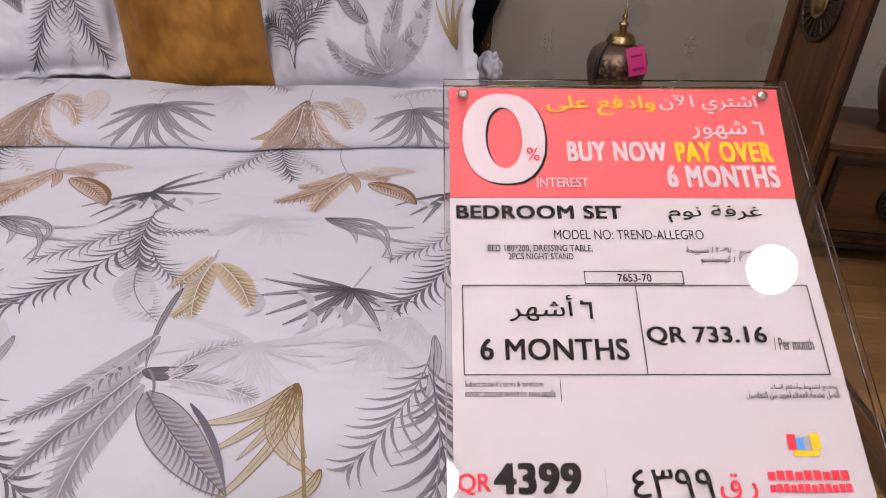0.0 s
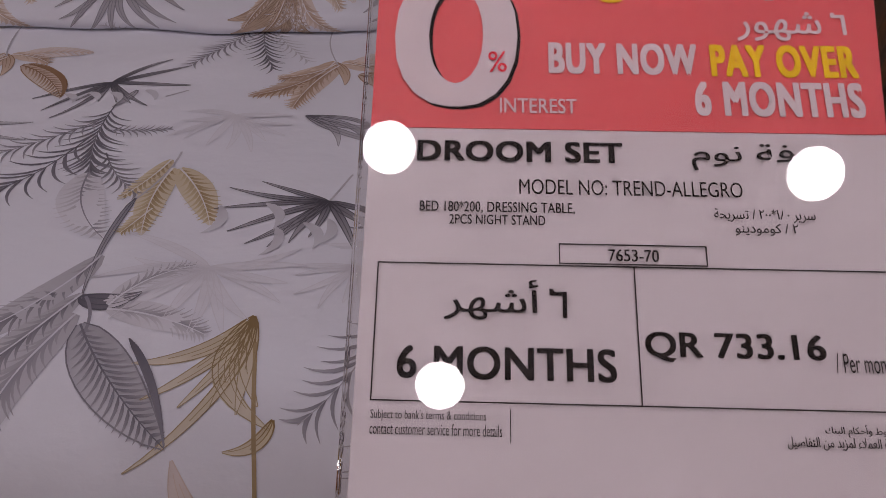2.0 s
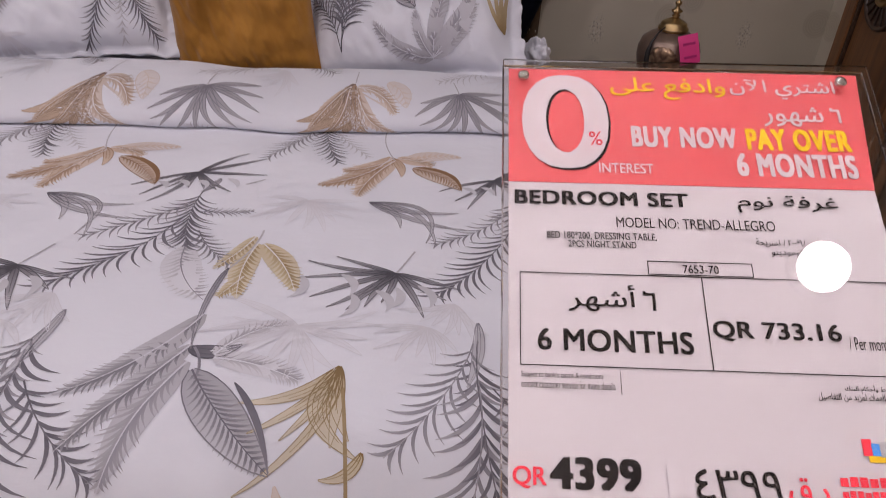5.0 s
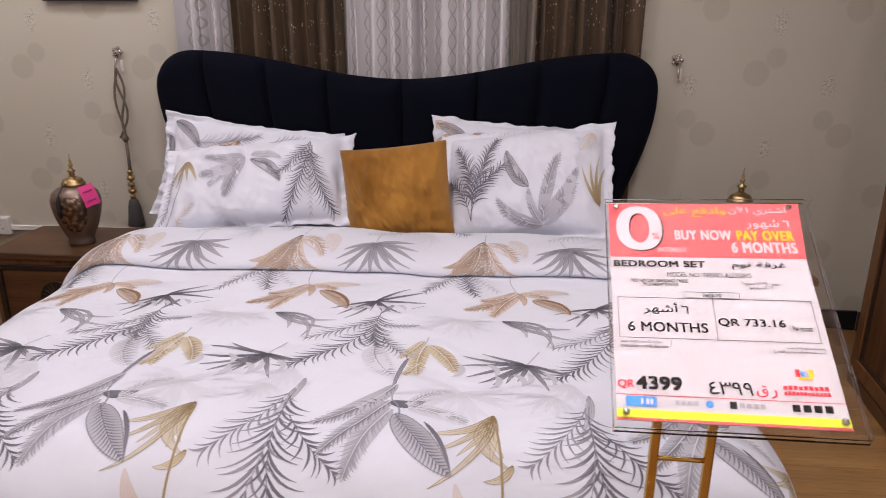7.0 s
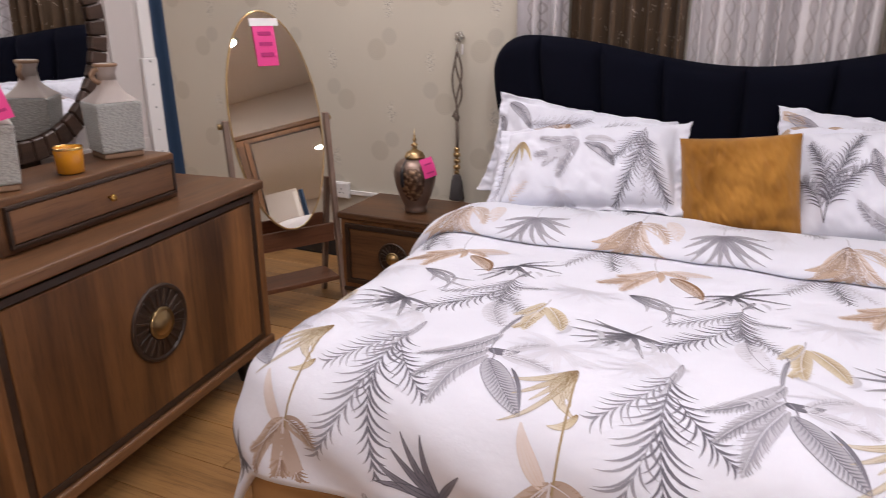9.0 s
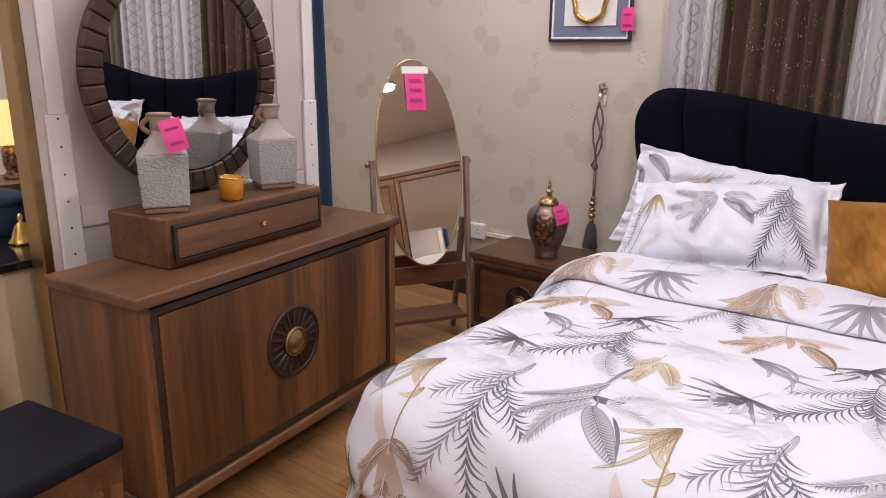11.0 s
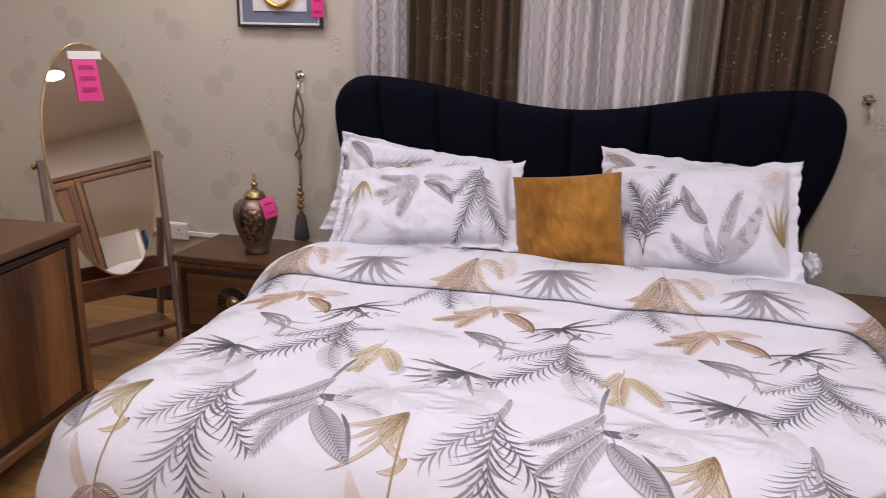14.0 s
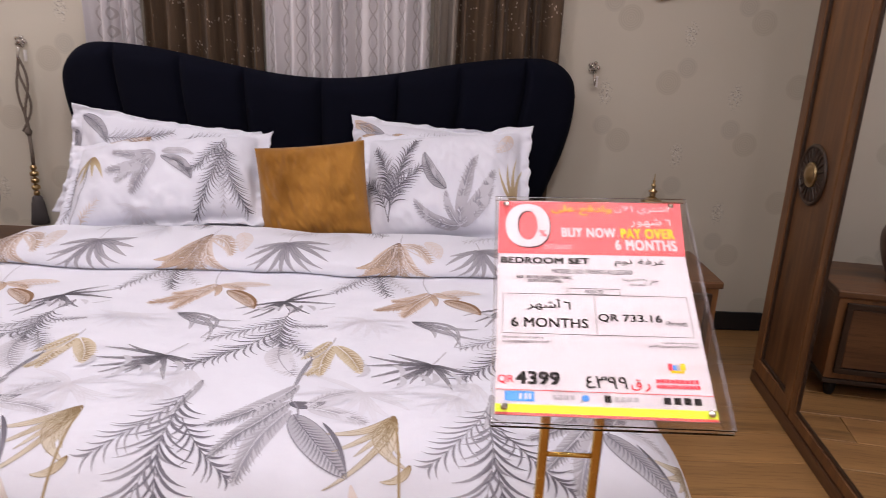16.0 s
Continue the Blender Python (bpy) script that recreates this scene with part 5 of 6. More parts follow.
def lettering(body, x0, y1, x1, y0, mat, bold=0.0, name="lettering", lift=0.0009, gap=1.0):
    """Words fitted between x0 and x1, y1 (top) and y0 on the sheet, in metres; bold thickens the strokes."""
    cu = bpy.data.curves.new("words", "FONT")
    cu.body, cu.size, cu.resolution_u, cu.space_character = body, 1.0, 5, gap
    tmp = bpy.data.objects.new("words", cu)
    scene.collection.objects.link(tmp)
    bpy.context.view_layer.update()
    me = bpy.data.meshes.new_from_object(tmp.evaluated_get(bpy.context.evaluated_depsgraph_get()))
    bpy.data.objects.remove(tmp)
    bpy.data.curves.remove(cu)
    pts = np.empty(len(me.vertices) * 3, dtype=np.float32)
    me.vertices.foreach_get("co", pts)
    pts = pts.reshape(-1, 3)
    faces = [tuple(p.vertices) for p in me.polygons]
    bpy.data.meshes.remove(me)
    n, k = len(pts), bold * 0.85
    if bold:
        moves = ((-k, -0.5 * k), (k, -0.5 * k), (-k, 0.5 * k), (k, 0.5 * k), (0.0, 0.0))
        pts = np.concatenate([pts + np.array((*m, 0), dtype=np.float32) for m in moves])
        faces = [tuple(i + q * n for i in f) for q in range(len(moves)) for f in faces]
    lo, hi = pts.min(0), pts.max(0)
    pts[:, 0] = x0 + (pts[:, 0] - lo[0]) / (hi[0] - lo[0]) * (x1 - x0)
    pts[:, 1] = y0 + (pts[:, 1] - lo[1]) / (hi[1] - lo[1]) * (y1 - y0)
    pts[:, 2] = lift + np.arange(len(pts)) // n * 0.00005
    me = bpy.data.meshes.new(name)
    me.from_pydata(pts.tolist(), [], faces)
    me.materials.append(mat)
    ob = new(name, me)
    ob.parent = sign
    return ob


def bar(x0, y1, x1, y0, mat, name="printed_bar", lift=0.0009):
    return part(name, box(x0, y0, lift - 0.0002, x1, y1, lift, bev=0), mat, sign)


def outline(x0, y1, x1, y0, w=0.0006):
    bar(x0, y1, x1, y1 - w, M_TBLACK, "rule")
    bar(x0, y0 + w, x1, y0, M_TBLACK, "rule")
    bar(x0, y1 - w, x0 + w, y0 + w, M_TBLACK, "rule")
    bar(x1 - w, y1 - w, x1, y0 + w, M_TBLACK, "rule")


def six(x0, y1, x1, y0, mat):
    """The eastern figure six: a short top stroke and a stem at its end."""
    w = 0.0021
    bar(x0, y1, x1, y1 - w * 0.9, mat, "figure")
    bar(x1 - w, y1 - w * 0.9, x1, y0, mat, "figure")
    bar(x0, y1 + 0.0014, x0 + w, y1, mat, "figure")


lettering("0", 0.0040, 0.3550, 0.0697, 0.2676, M_TBLACK, 0.020, lift=0.0008)
lettering("0", 0.0022, 0.3562, 0.0680, 0.2690, M_TWHITE, 0.020, lift=0.0012)
lettering("%", 0.0524, 0.3021, 0.0622, 0.2897, M_TRED, 0.004, lift=0.0019)
lettering("INTEREST", 0.0586, 0.2748, 0.0984, 0.2662, M_TWHITE, 0.010)
lettering(shaped("اشتري الآن"), 0.1635, 0.3560, 0.2440, 0.3370, M_TWHITE, 0.012)
lettering(shaped("وادفع على"), 0.0712, 0.3555, 0.1600, 0.3345, M_TYELLOW, 0.012)
lettering(shaped("شهور"), 0.1850, 0.3300, 0.2303, 0.3115, M_TWHITE, 0.010)
six(0.2362, 0.3285, 0.2435, 0.3160, M_TWHITE)
lettering("BUY NOW", 0.0843, 0.3090, 0.1627, 0.2898, M_TWHITE, 0.058, gap=1.12)
lettering("PAY OVER", 0.1695, 0.3090, 0.2460, 0.2893, M_TYELLOW, 0.058, gap=1.12)
lettering("6 MONTHS", 0.1594, 0.2866, 0.2462, 0.2662, M_TWHITE, 0.058, gap=1.12)
lettering("BEDROOM SET", -0.0034, 0.2500, 0.1206, 0.2384, M_TBLACK, 0.042, gap=1.08)
lettering(shaped("غرفة نوم"), 0.1550, 0.2505, 0.2260, 0.2355, M_TBLACK, 0.008)
lettering("MODEL NO: TREND-ALLEGRO", 0.0683, 0.2292, 0.1787, 0.2210, M_TBLACK)
lettering("BED 180*200, DRESSING TABLE,", 0.0190, 0.2168, 0.0955, 0.2102, M_TBLACK, 0.008, gap=1.03)
lettering("2PCS NIGHT STAND", 0.0339, 0.2096, 0.0809, 0.2045, M_TBLACK, 0.008, gap=1.03)
lettering(shaped("سرير ٢٠٠*١٨٠ / تسريحة"), 0.1635, 0.2152, 0.2125, 0.2082, M_TBLACK, 0.006)
lettering(shaped("٢ / كومودينو"), 0.1730, 0.2076, 0.2035, 0.2012, M_TBLACK, 0.006)
outline(0.0872, 0.1955, 0.1583, 0.1851)
lettering("7653-70", 0.1109, 0.1930, 0.1352, 0.1869, M_TBLACK, 0.014)
outline(-0.0002, 0.1845, 0.2458, 0.1184)
bar(0.1226, 0.1839, 0.1232, 0.1190, M_TBLACK, "rule")
lettering(shaped("أشهر"), 0.0322, 0.1766, 0.0772, 0.1566, M_TBLACK, 0.008)
six(0.0822, 0.1712, 0.0904, 0.1586, M_TBLACK)
lettering("6 MONTHS", 0.0112, 0.1442, 0.1122, 0.1288, M_TBLACK, 0.028, gap=1.05)
lettering("QR 733.16", 0.1258, 0.1530, 0.2084, 0.1390, M_TBLACK, 0.028, gap=1.03)
lettering("/ Per month", 0.2121, 0.1448, 0.2392, 0.1358, M_TBLACK)
lettering("Subject to bank's terms & conditions", 0.0004, 0.1146, 0.0527, 0.1094, M_TBLACK)
lettering("contact customer service for more details", 0.0004, 0.1088, 0.0598, 0.1036, M_TBLACK)
bar(0.0634, 0.1160, 0.0638, 0.1010, M_TBLACK, "rule")
lettering(shaped("يخضع لشروط وأحكام البنك"), 0.2030, 0.1128, 0.2475, 0.1072, M_TBLACK, 0.005)
lettering(shaped("اتصل بخدمة العملاء لمزيد من التفاصيل"), 0.1857, 0.1072, 0.2475, 0.1014, M_TBLACK, 0.005)
lettering("QR", -0.0052, 0.0552, 0.0152, 0.0421, M_TRED, 0.022)
lettering("4399", 0.0172, 0.0616, 0.0720, 0.0424, M_TBLACK, 0.060, gap=1.10)
bar(0.0868, 0.0590, 0.0873, 0.0380, M_TGREY, "rule")
lettering("٤٣٩٩", 0.1033, 0.0575, 0.1540, 0.0400, M_TBLACK, 0.012)
lettering(shaped("ق"), 0.1575, 0.0545, 0.1708, 0.0385, M_TRED, 0.012)
lettering(shaped("ر"), 0.1740, 0.0490, 0.1810, 0.0375, M_TRED, 0.012)
# emblem: a small open book over a gold plinth, and two rows of red bars
for x0, y1, x1, y0, m in ((0.2062, 0.0790, 0.2120, 0.0690, M_TRED), (0.2115, 0.0765, 0.2165, 0.0680, M_TBLUE), (0.2165, 0.0775, 0.2215, 0.0684, M_TGREY), (0.2212, 0.0795, 0.2272, 0.0695, M_TYELLOW), (0.2090, 0.0690, 0.2248, 0.0652, M_TYELLOW)):
    bar(x0, y1, x1, y0, m, "emblem", 0.0009 + 0.0001 * (x0 > 0.2115))
for y, h, k in ((0.0505, 0.0058, 9), (0.0432, 0.0050, 12)):
    for i in range(k):
        w = 0.0524 / k
        bar(0.1890 + w * i, y + h * (1.0 if i % 3 else 0.86), 0.1890 + w * (i + 0.78), y, M_TRED, "emblem")
bar(S_X0, 0.0350, S_X1, 0.0342, M_TRED, "rule")
bar(0.0038, 0.0325, 0.0400, 0.0190, M_TBLUE, "emblem")
for x in (0.0215, 0.0280, 0.0330):
    bar(x, 0.0296, x + 0.0030, 0.0218, M_TWHITE, "emblem", 0.0012)
for i in range(4):
    bar(0.0615 + 0.0072 * i, 0.0292, 0.0672 + 0.0072 * i, 0.0228, M_TGREY, "emblem")
part("emblem", lathe([(0.0001, 0.0009), (0.0046, 0.0009), (0.0046, 0.0007)], 20, m=Matrix.Translation((0.1015, 0.0258, 0))), M_TBLUE, sign)
bar(0.1245, 0.0306, 0.1325, 0.0212, M_TBLACK, "emblem")
for i in range(4):
    bar(0.1355 + 0.0078 * i, 0.0292, 0.1415 + 0.0078 * i, 0.0228, M_TGREY, "emblem")
for i in range(4):
    bar(0.1945 + 0.0120 * i, 0.0306, 0.2030 + 0.0120 * i, 0.0212, M_TBLACK, "emblem")
bar(S_X0, 0.0145, S_X1, 0.0036, M_TGREEN, "lime_strip")
bar(S_X0, 0.0036, S_X1, 0.0, M_SIGNR, "red_strip")

M_ACRYL, _nt, _b = nodes_of("clear_acrylic")
_b.inputs["Base Color"].default_value, _b.inputs["Roughness"].default_value = (0.99, 0.985, 0.985, 1), 0.0
_b.inputs["Transmission Weight"].default_value, _b.inputs["IOR"].default_value = 1.0, 1.49
for z0, z1 in ((0.0030, 0.0060), (-0.0075, -0.0025)):
    plate = part("acrylic_plate", box(-0.0125, -0.0125, z0, 0.2715, 0.3690, z1, bev=0.0008), M_ACRYL, sign, "clear acrylic plate")
    plate.visible_shadow = False
for x, y in ((0.0035, S_H - 0.0115), (0.2470, S_H - 0.0115), (0.0035, 0.008), (0.2470, 0.008)):
    part("screw", lathe([(0.0045, 0.0062), (0.0045, 0.0085), (0.003, 0.0100), (0.0005, 0.0104)], 20, m=Matrix.Translation((x, y, 0))), M_STEEL, sign, smooth=True)
inv = SIGN.inverted()
for x in (0.690, 0.774):
    bm = tube([(x, -2.300, 1.070), (x, -2.301, 0.88), (x, -2.302, 0.5), (x, -2.303, 0.012)], 0.0078, 14)
    bmesh.ops.transform(bm, matrix=inv, verts=bm.verts)
    part("leg", bm, M_GOLD, sign, "slim gold metal leg", smooth=True)
bm = tube([(0.686, -2.3015, 0.762), (0.778, -2.3015, 0.760)], 0.0040, 10)
bmesh.ops.transform(bm, matrix=inv, verts=bm.verts)
part("rung", bm, M_GOLD, sign, smooth=True)
bm = box(0.58, -2.42, 0.0, 0.88, -2.24, 0.012, bev=0.004)
bmesh.ops.transform(bm, matrix=inv, verts=bm.verts)
part("base_plate", bm, M_GOLD, sign)
bm = box(0.672, -2.312, 1.045, 0.792, -2.292, 1.074, bev=0.003)
bmesh.ops.transform(bm, matrix=inv, verts=bm.verts)
part("bracket", bm, M_GOLD, sign)

# ---------------------------------------------------------------- pink price tags
def tag(parent, m, w, h, marks=2):
    """A pink card that hangs in its own x-z plane and faces -y."""
    def place(bm):
        bmesh.ops.transform(bm, matrix=m, verts=bm.verts)
        return bm

    t = part("price_tag", place(grid(lambda i, j: (w * (i - 0.5), -0.004 * math.sin(3 * j) - 0.0008, h * (j - 1)), 6, 8)), M_PINK, parent, "bright pink paper price tag")
    sol = t.modifiers.new("thick", "SOLIDIFY")
    sol.thickness = 0.0008
    for k in range(marks):
        z = -h * (0.30 + 0.45 * k / max(1, marks - 1))
        part("tag_mark", place(box(-w * 0.30, -0.0066, z - h * 0.05, w * 0.32, -0.0054, z + h * 0.03, bev=0)), M_TAGMARK, t)
    return t


# ---------------------------------------------------------------- urns on the nightstands
M_URN = plain("bronze_urn", (0.275, 0.200, 0.165), 0.40, metal=0.7, vary=0.4, scale=18, bumpy=0.06)
M_URNREL, _nt, _b = nodes_of("embossed_bronze")
_w = _nt.nodes.new("ShaderNodeTexVoronoi")
_w.feature = "SMOOTH_F1"
_w.inputs["Scale"].default_value = 62.0
_q = _nt.nodes.new("ShaderNodeVectorMath")
_q.operation = "ADD"
link(_nt, coords(_nt), _q.inputs[0])
_f = math_node(_nt, "MULTIPLY", noise_tex(_nt, coords(_nt), 30.0, 3), 0.03)
link(_nt, _f, _q.inputs[1])
link(_nt, _q.outputs[0], _w.inputs["Vector"])
link(_nt, ramp(_nt, _w.outputs["Distance"], [(0.10, (0.44, 0.31, 0.20)), (0.34, (0.28, 0.19, 0.13)), (0.55, (0.11, 0.070, 0.050))]), _b.inputs["Base Color"])
_b.inputs["Metallic"].default_value, _b.inputs["Roughness"].default_value = 0.85, 0.38
bump(_nt, _b, math_node(_nt, "MULTIPLY", _w.outputs["Distance"], -1.0), 0.9, 0.004)


def urn(m, turn):
    u = thing("urn", m, "bronze lidded urn with embossed panel and pink tag", "urn", "urns on the nightstands")
    body = [(0.050, 0.0), (0.054, 0.004), (0.054, 0.020), (0.052, 0.028), (0.061, 0.045), (0.078, 0.085), (0.092, 0.130), (0.100, 0.172), (0.100, 0.200), (0.091, 0.228), (0.068, 0.247), (0.046, 0.256), (0.040, 0.258)]
    part("body", lathe(body, 40), M_URN, u, smooth=True)
    part("foot_ring", lathe([(0.051, 0.001), (0.053, 0.006), (0.053, 0.018), (0.0505, 0.022)], 40, close=False), M_GOLD, u, smooth=True)

    def panel(i, j):
        a = radians(-90 + turn + (i - 0.5) * 76)
        z = 0.06 + 0.17 * j
        r = 0.0
        for (r0, z0), (r1, z1) in zip(body, body[1:]):
            if z0 <= z <= z1:
                r = r0 + (r1 - r0) * (z - z0) / (z1 - z0)
        edge = max(0.0, 1 - ((2 * i - 1) ** 2 + (2 * j - 1) ** 2)) ** 0.5
        r += -0.004 + 0.008 * min(1, edge * 2)
        return (r * math.cos(a), r * math.sin(a), z)

    part("embossed_panel", grid(panel, 20, 20), M_URNREL, u, smooth=True)
    lid = part("lid", lathe([(0.038, 0.256), (0.047, 0.258), (0.049, 0.263), (0.047, 0.270), (0.042, 0.272), (0.041, 0.282), (0.034, 0.287), (0.018, 0.294), (0.010, 0.300)], 36), M_BRASS, u, smooth=True)
    part("finial", lathe([(0.010, 0.300), (0.014, 0.305), (0.008, 0.310), (0.017, 0.317), (0.018, 0.321), (0.008, 0.327), (0.005, 0.334), (0.010, 0.342), (0.010, 0.346), (0.004, 0.352), (0.0065, 0.361), (0.0025, 0.368), (0.0012, 0.392)], 24), M_BRASS, lid, smooth=True)
    aw = radians(-90 + turn - 26)
    part("tassel", tube([(r * math.cos(aw), r * math.sin(aw), z) for r, z in ((0.044, 0.272), (0.072, 0.258), (0.098, 0.232), (0.106, 0.205), (0.105, 0.160), (0.100, 0.138))], [0.002, 0.002, 0.004, 0.008, 0.009, 0.007], 10), M_BLACK, u, "small dark tassel", smooth=True)
    tag(u, Matrix.Rotation(radians(turn + 28), 4, "Z") @ Matrix.Translation((0.015, -0.100, 0.272)) @ Matrix.Rotation(radians(-14), 4, "X") @ Matrix.Rotation(radians(-14), 4, "Y"), 0.062, 0.090)
    return u


urn(pose(-1.375, -0.44, 0.470), 18)
urn(pose(1.385, -0.47, 0.470), -30)

# ---------------------------------------------------------------- tieback with tassel, and a bare hook
M_ROPE = plain("taupe_cord", (0.16, 0.125, 0.10), 0.8, vary=0.35, fine=300, bumpy=0.4)
M_TASSEL = plain("grey_tassel", (0.075, 0.065, 0.065), 0.85, vary=0.35, fine=300, bumpy=0.4)


def wall_hook(m, label):
    h = thing("curtain_hook", m, label, "curtain hook", "curtain hooks on the wall")
    part("rosette", lathe([(0.020, 0.0), (0.022, 0.006), (0.016, 0.012), (0.010, 0.014), (0.012, 0.022), (0.004, 0.028)], 18, "y"), M_STEEL, h, smooth=True)
    for k in range(5):
        a = 2 * math.pi * k / 5
        part("petal", lathe([(0.009, 0.004), (0.010, 0.010), (0.005, 0.016), (0.001, 0.017)], 12, "y", m=Matrix.Translation((0.019 * math.cos(a), 0, 0.019 * math.sin(a)))), M_STEEL, h, smooth=True)
    part("prong", tube([(0, -0.012, -0.012), (0.001, -0.03, -0.03), (0.002, -0.045, -0.055), (0.002, -0.050, -0.075)], [0.005, 0.006, 0.006, 0.004], 10), M_STEEL, h, smooth=True)
    part("clear_clip", box(0.012, -0.020, -0.085, 0.022, -0.006, -0.035, bev=0.002), M_WHITEP, h)
    return h


wall_hook(pose(-1.335, -0.001, 1.256), "small silver flower-shaped curtain hook on the wall")
wall_hook(pose(1.195, -0.001, 1.240), "small silver flower-shaped curtain hook on the wall")
tb = thing("tassel_tieback", pose(-1.335, -0.040, 0.0), "taupe rope curtain tieback with grey tassel hanging from hook", "tieback")
for ph, w, nm in ((0.0, 0.040, "cord"), (2.2, 0.026, "cord"), (4.0, 0.055, "cord")):
    part(nm, tube([(0.0 + w * math.sin(math.pi * t * 1.15 + 0.0) * math.cos(ph + 2.2 * t), -0.004 * math.cos(ph), 1.190 - 0.325 * t) for t in [i / 18 for i in range(19)]], 0.0055, 8), M_ROPE, tb, smooth=True)
part("knot", lathe([(0.006, 0.846), (0.014, 0.855), (0.016, 0.866), (0.010, 0.878), (0.004, 0.884)], 16), M_ROPE, tb, smooth=True)
part("neck_cord", tube([(0.002, 0, 0.85), (0.003, 0, 0.76), (0.002, 0, 0.70)], 0.008, 10), M_ROPE, tb, smooth=True)
for z, r in ((0.700, 0.014), (0.672, 0.019), (0.640, 0.017), (0.608, 0.019), (0.580, 0.013)):
    part("bead", lathe([(0.004, z - 0.016), (r, z - 0.006), (r, z + 0.006), (0.004, z + 0.016)], 16), M_BRASS, tb, smooth=True)
part("tassel", lathe([(0.010, 0.572), (0.022, 0.560), (0.024, 0.545), (0.028, 0.535), (0.034, 0.480), (0.040, 0.440), (0.038, 0.436)], 28), M_TASSEL, tb, smooth=True)

# ---------------------------------------------------------------- framed picture, wall plaque, sockets
M_FRAMEB, M_MATTE, M_ART = plain("dark_frame", (0.03, 0.028, 0.035), 0.35), plain("slate_mount", (0.16, 0.18, 0.27), 0.6), plain("white_card", (0.74, 0.72, 0.72), 0.55)
pic = thing("framed_picture", pose(-1.427, 0, 1.478), "framed gold wreath on white card with blue-grey mount", "picture")
frame_strips(pic, "frame", -0.22, 0.0, 0.22, 0.56, -0.002, 0.012, 0.026, M_FRAMEB, "dark outer frame")
frame_strips(pic, "inner_frame", -0.208, 0.012, 0.208, 0.548, -0.002, 0.010, 0.020, M_TAGWHITE, "white inner frame")
part("mount", box(-0.198, -0.012, 0.022, 0.198, -0.003, 0.538, bev=0), M_MATTE, pic)
part("card", box(-0.140, -0.017, 0.075, 0.140, -0.0125, 0.485, bev=0.001), M_ART, pic)
part("wreath", tube([(0.085 * math.cos(a) * (1 + 0.06 * math.sin(7 * a)), -0.022, 0.19 + 0.095 * math.sin(a)) for a in [2 * math.pi * i / 40 for i in range(40)]], 0.013, 10, closed=True), M_GOLD, pic, "gold wreath", smooth=True)
tag(pic, Matrix.Translation((0.205, -0.032, 0.155)), 0.062, 0.105)
plq = thing("wall_plaque", pose(1.482, -0.001, 1.672), "pale round wall mirror with a wavy bronze edge on papered wall", "wall mirror")


def wavy(r, y, n=72):
    return [Vector((r * (1 + 0.045 * math.cos(7 * a) + 0.025 * math.sin(13 * a)) * math.cos(a), y, r * (1 + 0.045 * math.cos(7 * a) + 0.025 * math.sin(13 * a)) * math.sin(a))) for a in [2 * math.pi * k / n for k in range(n)]]


bm = bmesh.new()
fr, bk = [bm.verts.new(p) for p in wavy(0.128, -0.014)], [bm.verts.new(p) for p in wavy(0.134, 0.0)]
bm.faces.new(fr)
bm.faces.new(list(reversed(bk)))
for a in range(len(fr)):
    b = (a + 1) % len(fr)
    bm.faces.new((fr[b], fr[a], bk[a], bk[b]))
# matt white card colour stands in for the mirror's pale reflection
part("plate", bm, M_ART, plq)
part("edge", tube(wavy(0.131, -0.012), 0.0045, 8, closed=True), M_BRASS, plq, "thin bronze edge", smooth=True)
for x, lab in ((-2.09, "white double wall socket above the trunking"),):
    so = thing("wall_socket", pose(x, 0, 0.405), lab, "socket")
    part("back_box", box(-0.078, -0.030, -0.042, 0.078, -0.0005, 0.050, bev=0.004), M_WHITEP, so)
    part("face_plate", box(-0.074, -0.036, -0.038, 0.074, -0.0305, 0.046, bev=0.003), M_WHITEP, so)
    for sx in (-0.036, 0.036):
        for dx, dz, w, h in ((0, 0.014, 0.005, 0.009), (-0.012, -0.008, 0.008, 0.005), (0.012, -0.008, 0.008, 0.005)):
            part("slot", box(sx + dx - w / 2, -0.0372, dz - h / 2, sx + dx + w / 2, -0.0362, dz + h / 2, bev=0), M_BLACK, so)
        part("switch", box(sx - 0.008, -0.039, 0.026, sx + 0.008, -0.0362, 0.040, bev=0.001), M_TAGWHITE, so)

# ---------------------------------------------------------------- standing oval mirror
CM = pose(-1.920, -0.745, 0, 0, 0, 58.5)
chev = thing("standing_mirror", CM, "oval standing mirror on a wooden frame with two shelves", "standing mirror")
HW, HHT, ZC = 0.210, 0.49, 0.905
TILT = Matrix.Translation((0, 0.0, ZC)) @ Matrix.Rotation(radians(-14.6), 4, "X")


def oval(k, y, seg=56):
    return [(HW * k * math.cos(2 * math.pi * i / seg), y, HHT * (1 - (1 - k) * HW / HHT) * math.sin(2 * math.pi * i / seg)) for i in range(seg)]


bm = bmesh.new()
fr, bk = [bm.verts.new(TILT @ Vector(p)) for p in oval(1.0, -0.006)], [bm.verts.new(TILT @ Vector(p)) for p in oval(1.0, 0.004)]
bm.faces.new(fr)
bm.faces.new(list(reversed(bk)))
for i in range(len(fr)):
    j = (i + 1) % len(fr)
    bm.faces.new((fr[j], fr[i], bk[i], bk[j]))
part("mirror_glass", bm, M_BRONZEMIR, chev, "oval mirror glass")
part("rim", tube([TILT @ Vector(p) for p in oval(1.012, -0.002)], 0.0055, 8, closed=True), M_BRASS, chev, smooth=True)
bm = bmesh.new()
fr, bk = [bm.verts.new(TILT @ Vector(p)) for p in oval(0.985, 0.006)], [bm.verts.new(TILT @ Vector(p)) for p in oval(0.985, 0.016)]
bm.faces.new(fr)
